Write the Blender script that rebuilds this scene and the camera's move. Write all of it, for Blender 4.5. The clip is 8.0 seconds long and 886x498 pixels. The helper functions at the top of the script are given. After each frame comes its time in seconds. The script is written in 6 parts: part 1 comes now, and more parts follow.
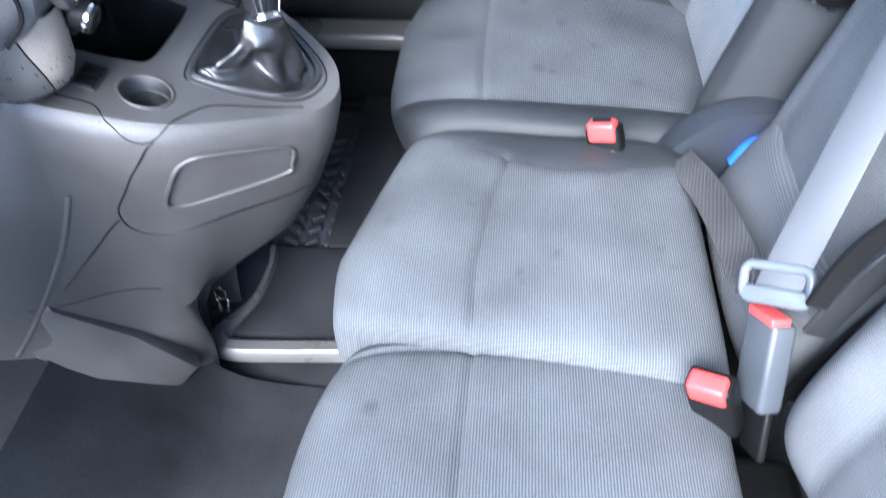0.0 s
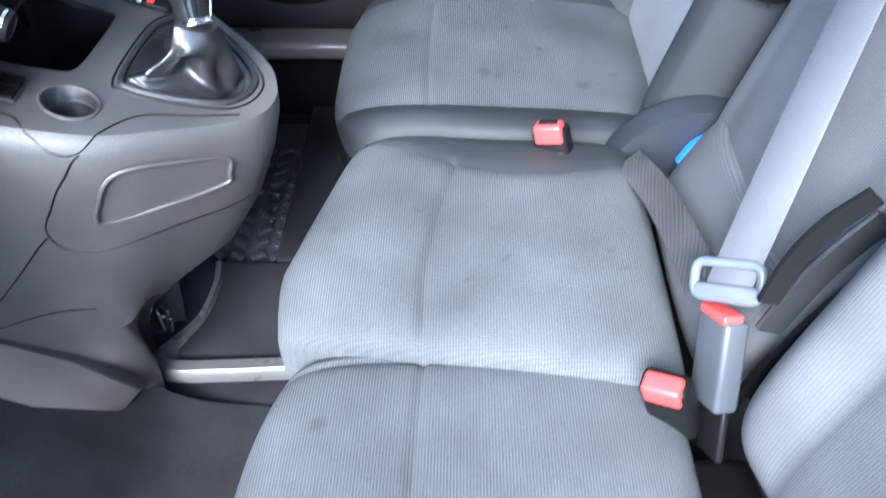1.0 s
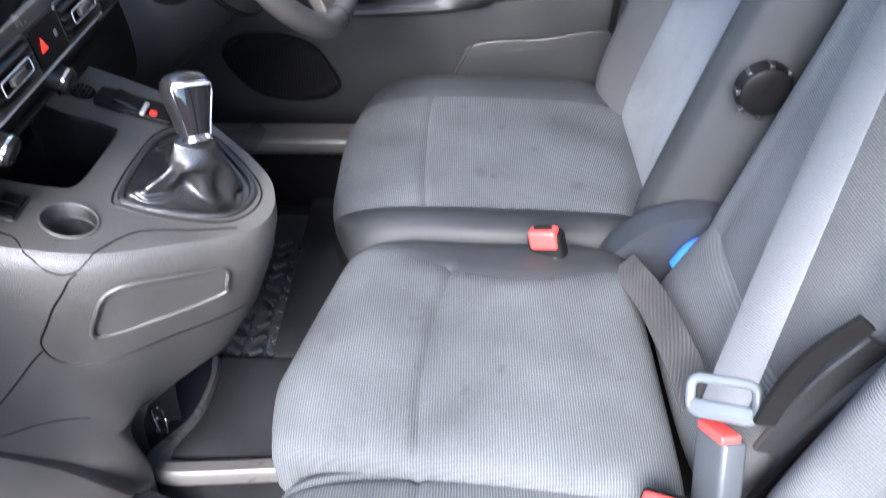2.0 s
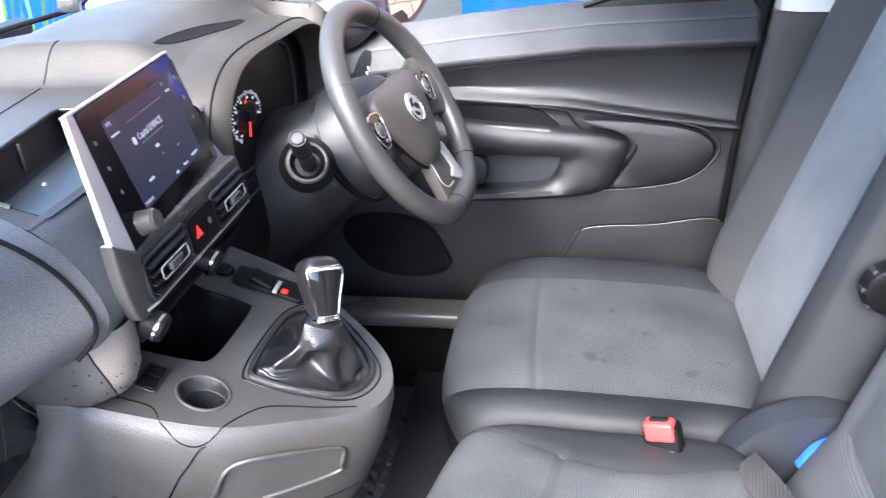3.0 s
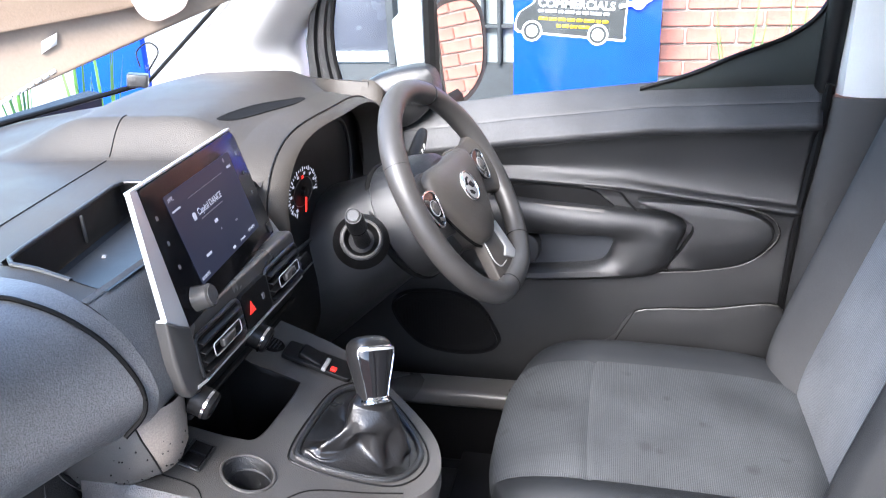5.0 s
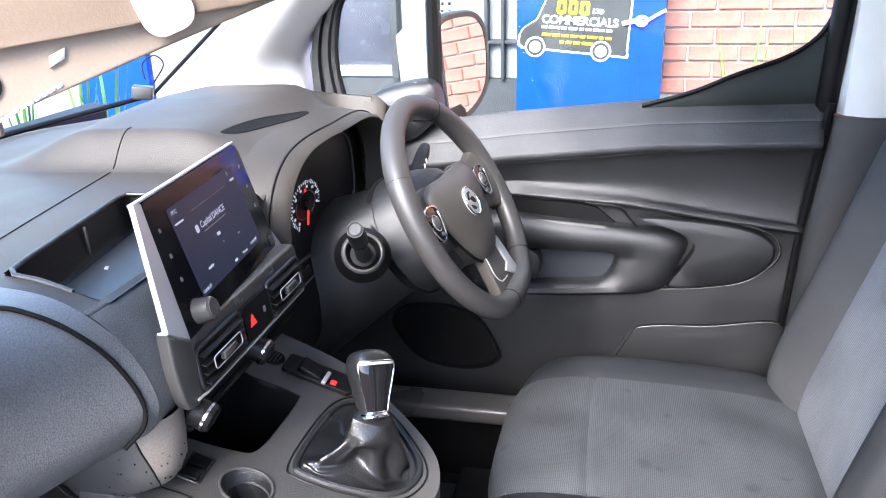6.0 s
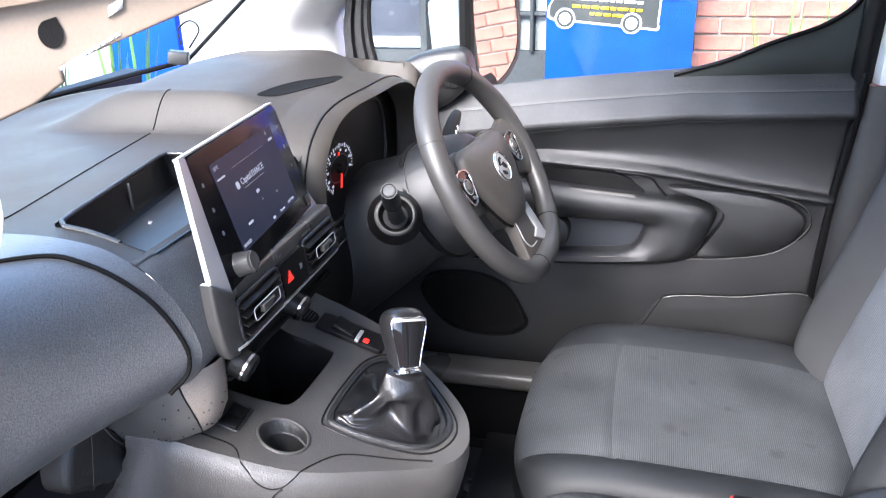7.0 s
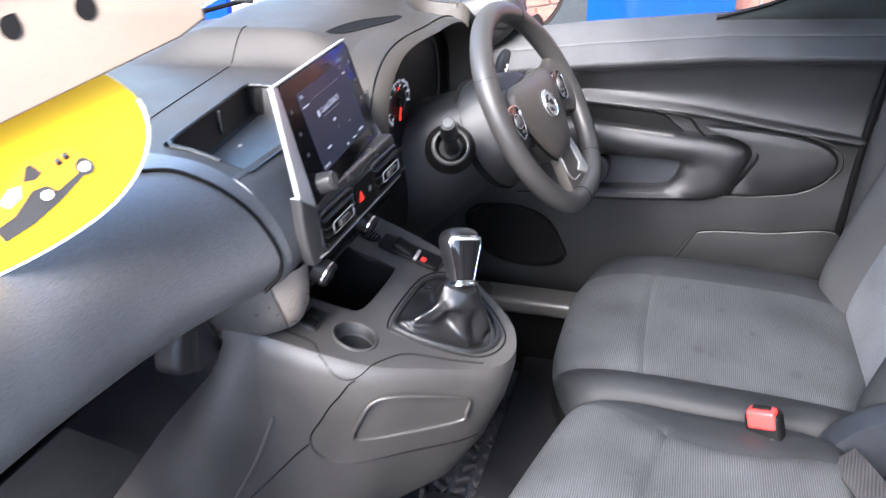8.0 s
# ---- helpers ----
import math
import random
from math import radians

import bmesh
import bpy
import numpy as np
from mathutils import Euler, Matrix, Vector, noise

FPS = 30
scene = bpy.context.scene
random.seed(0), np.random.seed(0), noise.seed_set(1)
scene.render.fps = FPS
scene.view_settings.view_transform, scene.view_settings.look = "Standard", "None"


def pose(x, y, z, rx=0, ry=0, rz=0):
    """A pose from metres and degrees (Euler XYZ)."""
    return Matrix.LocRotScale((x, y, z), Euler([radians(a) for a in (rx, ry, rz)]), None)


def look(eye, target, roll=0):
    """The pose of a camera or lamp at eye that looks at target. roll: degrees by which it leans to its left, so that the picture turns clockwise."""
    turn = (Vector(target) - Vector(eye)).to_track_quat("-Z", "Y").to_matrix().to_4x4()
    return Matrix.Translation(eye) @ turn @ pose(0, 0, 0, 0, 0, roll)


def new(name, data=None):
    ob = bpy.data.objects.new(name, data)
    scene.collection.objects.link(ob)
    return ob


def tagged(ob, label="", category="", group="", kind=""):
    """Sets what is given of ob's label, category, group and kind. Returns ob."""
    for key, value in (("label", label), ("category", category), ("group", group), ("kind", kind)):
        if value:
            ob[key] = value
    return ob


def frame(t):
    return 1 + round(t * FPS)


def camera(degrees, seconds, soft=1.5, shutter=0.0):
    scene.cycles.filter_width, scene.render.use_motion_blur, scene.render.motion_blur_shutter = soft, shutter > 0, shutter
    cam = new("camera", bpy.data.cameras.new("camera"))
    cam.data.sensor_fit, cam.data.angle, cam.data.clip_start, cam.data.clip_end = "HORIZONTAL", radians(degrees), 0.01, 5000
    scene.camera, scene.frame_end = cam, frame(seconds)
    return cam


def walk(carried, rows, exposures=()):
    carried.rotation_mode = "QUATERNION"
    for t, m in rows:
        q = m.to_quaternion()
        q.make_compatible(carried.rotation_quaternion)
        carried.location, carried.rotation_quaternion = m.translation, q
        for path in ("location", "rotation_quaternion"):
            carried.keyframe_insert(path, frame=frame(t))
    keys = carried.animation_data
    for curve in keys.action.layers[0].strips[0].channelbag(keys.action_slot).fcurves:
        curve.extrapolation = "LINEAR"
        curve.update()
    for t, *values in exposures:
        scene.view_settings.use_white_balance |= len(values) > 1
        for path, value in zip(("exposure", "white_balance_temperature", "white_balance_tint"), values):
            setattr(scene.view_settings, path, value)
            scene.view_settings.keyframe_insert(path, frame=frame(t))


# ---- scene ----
cam = camera(57.8, 8.0, soft=1.0, shutter=0.5)
METRES, EYE, TILT, LEAN, TURN = 0.45, 1.5, -41.0, 0.0, 0.0
PATH = [
    (0, (0.218, -0.714, 1.412), (0.076, 0.703, 0.008), -1.3),
    (0.5, (0.185, -0.711, 1.389), (0.162, 0.621, -0.102), 0.4),
    (1, (0.228, -0.7, 1.392), (0.189, 0.744, 0.009), -0.3),
    (1.2, (0.235, -0.69, 1.408), (0.205, 0.776, 0.047), -0.6),
    (2.3, (0.233, -0.675, 1.428), (0.167, 0.99, 0.322), -0.3),
    (2.5, (0.234, -0.683, 1.433), (0.087, 1.056, 0.456), -1.3),
    (3, (0.21, -0.681, 1.452), (-0.074, 1.081, 0.55), -2.4),
    (3.5, (0.203, -0.677, 1.452), (-0.172, 1.086, 0.587), -2.6),
    (4, (0.203, -0.672, 1.452), (-0.223, 1.092, 0.612), -2.8),
    (4.5, (0.199, -0.67, 1.45), (-0.222, 1.106, 0.633), -2.8),
    (4.7, (0.197, -0.666, 1.453), (-0.207, 1.133, 0.679), -2.4),
    (6, (0.198, -0.668, 1.458), (-0.207, 1.16, 0.754), -1.5),
    (6.5, (0.193, -0.675, 1.455), (-0.252, 1.138, 0.738), -1.4),
    (7, (0.193, -0.689, 1.449), (-0.266, 1.103, 0.69), -1.4),
    (7.5, (0.193, -0.707, 1.449), (-0.291, 1.055, 0.635), -1.4),
    (8, (0.192, -0.788, 1.467), (-0.331, 0.928, 0.581), -1.2),
]
walk(cam, [(t, look(eye, target, roll)) for t, eye, target, roll in PATH], [(0.0, 3.55, 5500, 10), (1.2, 3.5, 5500, 10), (2.4, 3.55, 6200, 12), (3.2, 3.55, 6200, 12), (6.0, 3.22, 6250, 14), (8.0, 3.22, 6250, 14)])

# ---- light ----
world = bpy.data.worlds.new("sky")
scene.world = world
world.use_nodes = True
wn = world.node_tree.nodes
sky = wn.new("ShaderNodeTexSky")
sky.sky_type, sky.sun_disc = "NISHITA", False
sky.sun_elevation, sky.sun_rotation = radians(36.7), radians(194.3)
wn["Background"].inputs["Strength"].default_value = 0.13
world.node_tree.links.new(sky.outputs[0], wn["Background"].inputs["Color"])
sun = new("sun", bpy.data.lights.new("sun", "SUN"))
sun.data.energy, sun.data.angle, sun.data.color = 2.3, radians(32), (1.0, 0.955, 0.91)
sun.matrix_world = look((-0.83, -3.25, 3.1), (0, 0, 0.6))


# ---- materials ----
def material(name, color, rough=0.5, metal=0.0, grain=0.0, bump=0.0, scale=900.0, mottle=0.15, spec=0.5, coat=0.0, ribs=None, spots=0.0, stains=()):
    m = bpy.data.materials.new(name)
    m.use_nodes = True
    nt = m.node_tree
    b = nt.nodes["Principled BSDF"]
    b.inputs["Metallic"].default_value = metal
    b.inputs["Specular IOR Level"].default_value = spec
    b.inputs["Coat Weight"].default_value = coat
    co = nt.nodes.new("ShaderNodeTexCoord")
    big = nt.nodes.new("ShaderNodeTexNoise")
    big.inputs["Scale"].default_value, big.inputs["Detail"].default_value = 9.0, 6.0
    nt.links.new(co.outputs["Object"], big.inputs["Vector"])
    fine = nt.nodes.new("ShaderNodeTexNoise")
    fine.inputs["Scale"].default_value, fine.inputs["Detail"].default_value = scale, 3.0
    nt.links.new(co.outputs["Object"], fine.inputs["Vector"])
    ramp = nt.nodes.new("ShaderNodeMapRange")
    ramp.inputs["From Min"].default_value, ramp.inputs["From Max"].default_value = 0.3, 0.7
    ramp.inputs["To Min"].default_value, ramp.inputs["To Max"].default_value = 1 - mottle, 1 + mottle
    nt.links.new(big.outputs["Fac"], ramp.inputs["Value"])
    value = ramp.outputs["Result"]
    height = fine.outputs["Fac"]
    if grain:
        g = nt.nodes.new("ShaderNodeMapRange")
        g.inputs["From Min"].default_value, g.inputs["From Max"].default_value = 0.3, 0.7
        g.inputs["To Min"].default_value, g.inputs["To Max"].default_value = 1 - grain, 1 + grain
        nt.links.new(fine.outputs["Fac"], g.inputs["Value"])
        mul = nt.nodes.new("ShaderNodeMath")
        mul.operation = "MULTIPLY"
        nt.links.new(value, mul.inputs[0]), nt.links.new(g.outputs["Result"], mul.inputs[1])
        value = mul.outputs[0]
    if ribs:
        axis, pitch, depth = ribs
        waves = []
        for ax, pt in ((axis, pitch), ("Y", pitch * 1.1)):
            w = nt.nodes.new("ShaderNodeTexWave")
            w.bands_direction = ax
            w.inputs["Scale"].default_value = 0.314 / pt
            w.inputs["Distortion"].default_value = 0.9
            w.inputs["Detail"].default_value = 1.0
            w.inputs["Detail Scale"].default_value = 3.0
            nt.links.new(co.outputs["Object"], w.inputs["Vector"])
            waves.append(w)
        mixw = nt.nodes.new("ShaderNodeMath")
        mixw.operation = "MULTIPLY_ADD"
        mixw.inputs[1].default_value = 0.26
        nt.links.new(waves[1].outputs["Fac"], mixw.inputs[0])
        nt.links.new(waves[0].outputs["Fac"], mixw.inputs[2])
        height = mixw.outputs[0]
        g2 = nt.nodes.new("ShaderNodeMapRange")
        g2.inputs["From Max"].default_value = 1.12
        g2.inputs["To Min"].default_value, g2.inputs["To Max"].default_value = 1 - depth, 1 + depth * 0.6
        nt.links.new(height, g2.inputs["Value"])
        mul2 = nt.nodes.new("ShaderNodeMath")
        mul2.operation = "MULTIPLY"
        nt.links.new(value, mul2.inputs[0]), nt.links.new(g2.outputs["Result"], mul2.inputs[1])
        value = mul2.outputs[0]
    if spots:
        sp = nt.nodes.new("ShaderNodeTexNoise")
        sp.inputs["Scale"].default_value, sp.inputs["Detail"].default_value = 26.0, 2.0
        nt.links.new(co.outputs["Object"], sp.inputs["Vector"])
        sr = nt.nodes.new("ShaderNodeMapRange")
        sr.inputs["From Min"].default_value, sr.inputs["From Max"].default_value = 0.68, 0.76
        sr.inputs["To Min"].default_value, sr.inputs["To Max"].default_value = 1.0, 1 - spots
        nt.links.new(sp.outputs["Fac"], sr.inputs["Value"])
        mul3 = nt.nodes.new("ShaderNodeMath")
        mul3.operation = "MULTIPLY"
        nt.links.new(value, mul3.inputs[0]), nt.links.new(sr.outputs["Result"], mul3.inputs[1])
        value = mul3.outputs[0]
    for sx, sy, sz, sr in stains:
        dist = nt.nodes.new("ShaderNodeVectorMath")
        dist.operation = "DISTANCE"
        dist.inputs[1].default_value = (sx, sy, sz)
        warp = nt.nodes.new("ShaderNodeVectorMath")
        warp.operation = "MULTIPLY_ADD"
        warp.inputs[1].default_value = (0.012, 0.012, 0.0)
        wob = nt.nodes.new("ShaderNodeTexNoise")
        wob.inputs["Scale"].default_value = 60.0
        nt.links.new(co.outputs["Object"], wob.inputs["Vector"])
        nt.links.new(wob.outputs["Color"], warp.inputs[0]), nt.links.new(co.outputs["Object"], warp.inputs[2])
        nt.links.new(warp.outputs[0], dist.inputs[0])
        edge = nt.nodes.new("ShaderNodeMapRange")
        edge.inputs["From Min"].default_value, edge.inputs["From Max"].default_value = sr * 0.6, sr * 1.6
        edge.inputs["To Min"].default_value, edge.inputs["To Max"].default_value = 0.72, 1.0
        nt.links.new(dist.outputs["Value"], edge.inputs["Value"])
        mul4 = nt.nodes.new("ShaderNodeMath")
        mul4.operation = "MULTIPLY"
        nt.links.new(value, mul4.inputs[0]), nt.links.new(edge.outputs["Result"], mul4.inputs[1])
        value = mul4.outputs[0]
    tint = nt.nodes.new("ShaderNodeVectorMath")
    tint.operation = "SCALE"
    tint.inputs[0].default_value = color
    nt.links.new(value, tint.inputs["Scale"])
    nt.links.new(tint.outputs[0], b.inputs["Base Color"])
    rr = nt.nodes.new("ShaderNodeMapRange")
    rr.inputs["From Min"].default_value, rr.inputs["From Max"].default_value = 0.3, 0.7
    rr.inputs["To Min"].default_value, rr.inputs["To Max"].default_value = max(0.02, rough * 0.85), min(1.0, rough * 1.15)
    nt.links.new(big.outputs["Fac"], rr.inputs["Value"])
    nt.links.new(rr.outputs["Result"], b.inputs["Roughness"])
    if bump:
        bp = nt.nodes.new("ShaderNodeBump")
        bp.inputs["Strength"].default_value, bp.inputs["Distance"].default_value = bump, 0.0008
        nt.links.new(height, bp.inputs["Height"])
        nt.links.new(bp.outputs[0], b.inputs["Normal"])
    return m


def glowing(name, color, strength):
    m = bpy.data.materials.new(name)
    m.use_nodes = True
    b = m.node_tree.nodes["Principled BSDF"]
    b.inputs["Base Color"].default_value = (*[c * 0.3 for c in color], 1)
    b.inputs["Roughness"].default_value = 0.3
    b.inputs["Specular IOR Level"].default_value = 0.12
    b.inputs["Emission Color"].default_value = (*color, 1)
    b.inputs["Emission Strength"].default_value = strength
    return m


def glass(name, tint=(0.9, 0.95, 0.95)):
    m = bpy.data.materials.new(name)
    m.use_nodes = True
    nt = m.node_tree
    nt.nodes.remove(nt.nodes["Principled BSDF"])
    t = nt.nodes.new("ShaderNodeBsdfTransparent")
    t.inputs["Color"].default_value = (*tint, 1)
    g = nt.nodes.new("ShaderNodeBsdfGlossy")
    g.inputs["Roughness"].default_value = 0.02
    mx = nt.nodes.new("ShaderNodeMixShader")
    mx.inputs[0].default_value = 0.035
    nt.links.new(t.outputs[0], mx.inputs[1]), nt.links.new(g.outputs[0], mx.inputs[2])
    nt.links.new(mx.outputs[0], nt.nodes["Material Output"].inputs["Surface"])
    return m


PLASTIC = material("grained_dark_plastic", (0.0110, 0.0115, 0.0122), 0.36, grain=0.4, bump=0.9, scale=1000, mottle=0.3, spec=0.8)
PLASTIC_SEAT = material("dark_seat_side_plastic", (0.022, 0.025, 0.030), 0.38, grain=0.2, bump=0.4, scale=1200, mottle=0.15, spec=0.5)
PLASTIC_SOFT = material("soft_dark_dash_plastic", (0.092, 0.093, 0.094), 0.34, grain=0.35, bump=0.75, scale=650, mottle=0.25, spec=1.0)
# Door top lightened to carry the reflections its slope should catch.
PLASTIC_BELT = material("sheen_grey_door_top_plastic", (0.054, 0.055, 0.057), 0.50, grain=0.4, bump=1.0, scale=800, mottle=0.3, spec=0.5)
# Warm tint stands for the beige headlining reflected in the dash top.
PLASTIC_TOP = material("warm_tinted_dash_top_plastic", (0.040, 0.035, 0.029), 0.48, grain=0.3, bump=0.6, scale=900, mottle=0.2, spec=0.3)
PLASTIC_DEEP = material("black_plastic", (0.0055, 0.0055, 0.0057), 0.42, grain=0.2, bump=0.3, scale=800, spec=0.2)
PLASTIC_CONSOLE = material("grained_console_plastic", (0.051, 0.048, 0.045), 0.37, grain=0.35, bump=0.8, scale=900, mottle=0.3, spec=0.8)
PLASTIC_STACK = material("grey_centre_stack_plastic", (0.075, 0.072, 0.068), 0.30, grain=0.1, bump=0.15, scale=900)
# Near-black: shade put into recesses and undersides; also plain black joints and strap.
PIT = material("matt_black_and_recess_shade", (0.0045, 0.0045, 0.0045), 0.8, grain=0.2, bump=0.3, scale=800, spec=0.15)
SATIN = material("satin_grey_trim", (0.085, 0.081, 0.076), 0.28, metal=0.3, grain=0.05, bump=0.06, scale=900)
# Paleness here is the outside light reflected by the facet, put into colour.
FACET_SHEEN = material("sheen_pale_facet", (0.24, 0.205, 0.175), 0.34, metal=0.2, grain=0.15, bump=0.2, scale=700, mottle=0.12)
SCREEN_GLASS = material("screen_glass", (0.006, 0.006, 0.007), 0.16, spec=0.14, mottle=0.1)
GLOSS_BLACK = material("gloss_black_plastic", (0.008, 0.008, 0.009), 0.08, spec=0.5, mottle=0.1)
SILVER = material("satin_silver_trim", (0.46, 0.46, 0.45), 0.38, metal=0.35, mottle=0.06)
CHROME = material("chrome", (0.8, 0.8, 0.8), 0.1, metal=1.0, mottle=0.05)
LEATHER = material("black_gaiter_leatherette", (0.008, 0.008, 0.0084), 0.32, grain=0.15, bump=0.4, scale=500, spec=0.6)
HUB_SKIN = material("warm_grey_hub_plastic", (0.060, 0.053, 0.046), 0.45, grain=0.25, bump=0.6, scale=900)
RIM_SKIN = material("grey_wheel_leather", (0.043, 0.041, 0.039), 0.42, grain=0.2, bump=0.35, scale=800, spec=0.5)
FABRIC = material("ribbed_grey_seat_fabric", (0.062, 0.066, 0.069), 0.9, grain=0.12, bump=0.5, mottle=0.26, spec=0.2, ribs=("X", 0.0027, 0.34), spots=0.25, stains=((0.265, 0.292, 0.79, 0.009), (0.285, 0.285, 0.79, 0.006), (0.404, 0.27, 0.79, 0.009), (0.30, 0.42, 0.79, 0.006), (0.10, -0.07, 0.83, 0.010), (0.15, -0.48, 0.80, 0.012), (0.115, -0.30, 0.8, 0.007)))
# Same cloth as FABRIC, three times lighter for light the backrest lacks.
FABRIC_LIT = material("lit_ribbed_grey_seat_fabric", (0.185, 0.190, 0.193), 0.9, grain=0.12, bump=0.5, mottle=0.16, spec=0.2, ribs=("Z", 0.0026, 0.24))
# Bench backrests: that cloth again, lightened by half as if better lit.
FABRIC_BENCH_LIT = material("lit_ribbed_grey_bench_fabric", (0.092, 0.095, 0.098), 0.9, grain=0.12, bump=0.5, mottle=0.2, spec=0.2, ribs=("Z", 0.0026, 0.24))
CLOTH = material("smooth_mid_grey_cloth", (0.046, 0.047, 0.048), 0.75, grain=0.2, bump=0.4, scale=1500, mottle=0.2, spec=0.25)
BOLSTER = material("plain_dark_grey_fabric", (0.020, 0.0215, 0.023), 0.5, grain=0.25, bump=0.4, scale=1500, mottle=0.2, spec=0.3)
CARPET = material("black_carpet", (0.017, 0.0176, 0.019), 0.95, grain=0.5, bump=0.8, scale=900, mottle=0.35, spec=0.1)
RUBBER = material("black_rubber_mat", (0.035, 0.035, 0.037), 0.3, grain=0.3, bump=0.4, scale=300)
CREAM = material("cream_vinyl", (0.22, 0.175, 0.135), 0.5, grain=0.04, bump=0.15, scale=500, mottle=0.08)
TAN = material("tan_headlining", (0.74, 0.69, 0.62), 0.75, grain=0.06, bump=0.2, scale=900, mottle=0.06)
# Brown here is the cream panel's shaded upper zone, put into colour.
TAN_SHADED = material("shade_browned_vinyl", (0.15, 0.11, 0.078), 0.6, grain=0.06, bump=0.2, mottle=0.08)
TRIM_WHITE = material("pale_grey_pillar_trim", (0.72, 0.71, 0.69), 0.5, grain=0.05, bump=0.2, scale=900, mottle=0.06)
PAINT_WHITE = material("white_body_paint", (0.75, 0.75, 0.75), 0.15, mottle=0.04, coat=0.6)
RED = material("red_buckle_plastic", (0.62, 0.05, 0.045), 0.35, mottle=0.08)
BLUE_CLOTH = material("bright_blue_plastic", (0.03, 0.14, 0.85), 0.45, mottle=0.15)
WEBBING = material("grey_belt_webbing", (0.066, 0.069, 0.075), 0.6, grain=0.08, bump=0.5, mottle=0.08, ribs=("Z", 0.002, 0.05))
YELLOW = material("yellow_card", (0.78, 0.47, 0.006), 0.3, mottle=0.08)
WHITE_CARD = material("white_card", (0.8, 0.8, 0.78), 0.35, mottle=0.05)
BLACK_PRINT = material("black_print", (0.02, 0.02, 0.02), 0.5)
SIGN_BLUE = material("blue_sign_panel", (0.001, 0.040, 0.52), 0.6, mottle=0.12, spec=0.12)
BRICK = material("red_brick", (0.30, 0.115, 0.085), 0.85, grain=0.25, bump=0.6, scale=120, mottle=0.35)
MORTAR = material("mortar", (0.30, 0.275, 0.25), 0.9, grain=0.2, bump=0.5, scale=90)
BULKHEAD = material("dark_grey_lining", (0.05, 0.05, 0.052), 0.9, grain=0.2, bump=0.3, scale=400)
# Ground tone is raised to throw light up into the cab.
GROUND_BOUNCE = material("pale_bounce_ground", (0.27, 0.262, 0.248), 0.9, grain=0.5, bump=0.8, scale=120)
LEAF = material("green_leaf", (0.09, 0.2, 0.04), 0.5, mottle=0.3)
GREY_ICON = material("grey_icon", (0.16, 0.16, 0.165), 0.5)
WINDOW_GLASS = glass("window_glass")
SCREEN_ON = glowing("lit_display", (0.028, 0.034, 0.062), 0.080)
WHITE_ON = glowing("lit_white_marks", (0.8, 0.85, 1.0), 0.055)
RED_ON = glowing("lit_red_marks", (1.0, 0.04, 0.03), 0.16)
MIRROR = material("mirror_glass", (0.85, 0.85, 0.85), 0.02, metal=1.0, mottle=0.01)


# ---- builders ----
def thing(name, label, category, group="", kind="", place=(0, 0, 0)):
    ob = new(name)
    ob.location = place
    return tagged(ob, label, category, group, kind)


def part(name, bm, mat, parent, label="", smooth=True, crease=0.70):
    me = bpy.data.meshes.new(name)
    if isinstance(bm, tuple):
        me.from_pydata([tuple(v) for v in bm[0]], [], bm[1])
        bm = bmesh.new()
        bm.from_mesh(me)
    bmesh.ops.recalc_face_normals(bm, faces=bm.faces)
    for e in bm.edges:
        if len(e.link_faces) == 2 and e.calc_face_angle(0.0) > crease:
            e.smooth = False
    bm.to_mesh(me)
    bm.free()
    if smooth:
        me.polygons.foreach_set("use_smooth", [True] * len(me.polygons))
    me.materials.append(mat)
    ob = new(name, me)
    if parent:
        ob.parent = parent
        ob.matrix_parent_inverse = parent.matrix_basis.inverted() if parent.parent is None else (parent.parent.matrix_basis @ parent.matrix_parent_inverse @ parent.matrix_basis).inverted()
    if label:
        ob["label"] = label
    return ob


def single(name, bm, mat, label, category, group="", kind="", smooth=True):
    return tagged(part(name, bm, mat, None, "", smooth), label, category, group, kind)


def spline(pts, n, closed=False):
    """n points along a smooth curve through pts."""
    p = np.array(pts, float)
    m = len(p)
    seg = m if closed else m - 1
    out = []
    for t in np.linspace(0, seg, n, endpoint=not closed):
        i = min(int(t), seg - 1)
        f = t - i
        if closed:
            a, b, c, d = p[(i - 1) % m], p[i], p[(i + 1) % m], p[(i + 2) % m]
        else:
            b, c = p[i], p[i + 1]
            a = p[i - 1] if i > 0 else 2 * b - c
            d = p[i + 2] if i + 2 < m else 2 * c - b
        out.append(0.5 * (2 * b + (c - a) * f + (2 * a - 5 * b + 4 * c - d) * f * f + (3 * b - a - 3 * c + d) * f ** 3))
    return np.array(out)


def loft(rings, closed=True, caps=True):
    """Skin over rings of equal length."""
    n = len(rings[0])
    verts = [tuple(v) for r in rings for v in r]
    faces = []
    for i in range(len(rings) - 1):
        for j in range(n if closed else n - 1):
            k = (j + 1) % n
            faces.append((i * n + j, i * n + k, (i + 1) * n + k, (i + 1) * n + j))
    if caps and closed:
        faces.append(tuple(range(n))[::-1])
        faces.append(tuple(range((len(rings) - 1) * n, len(rings) * n)))
    return verts, faces


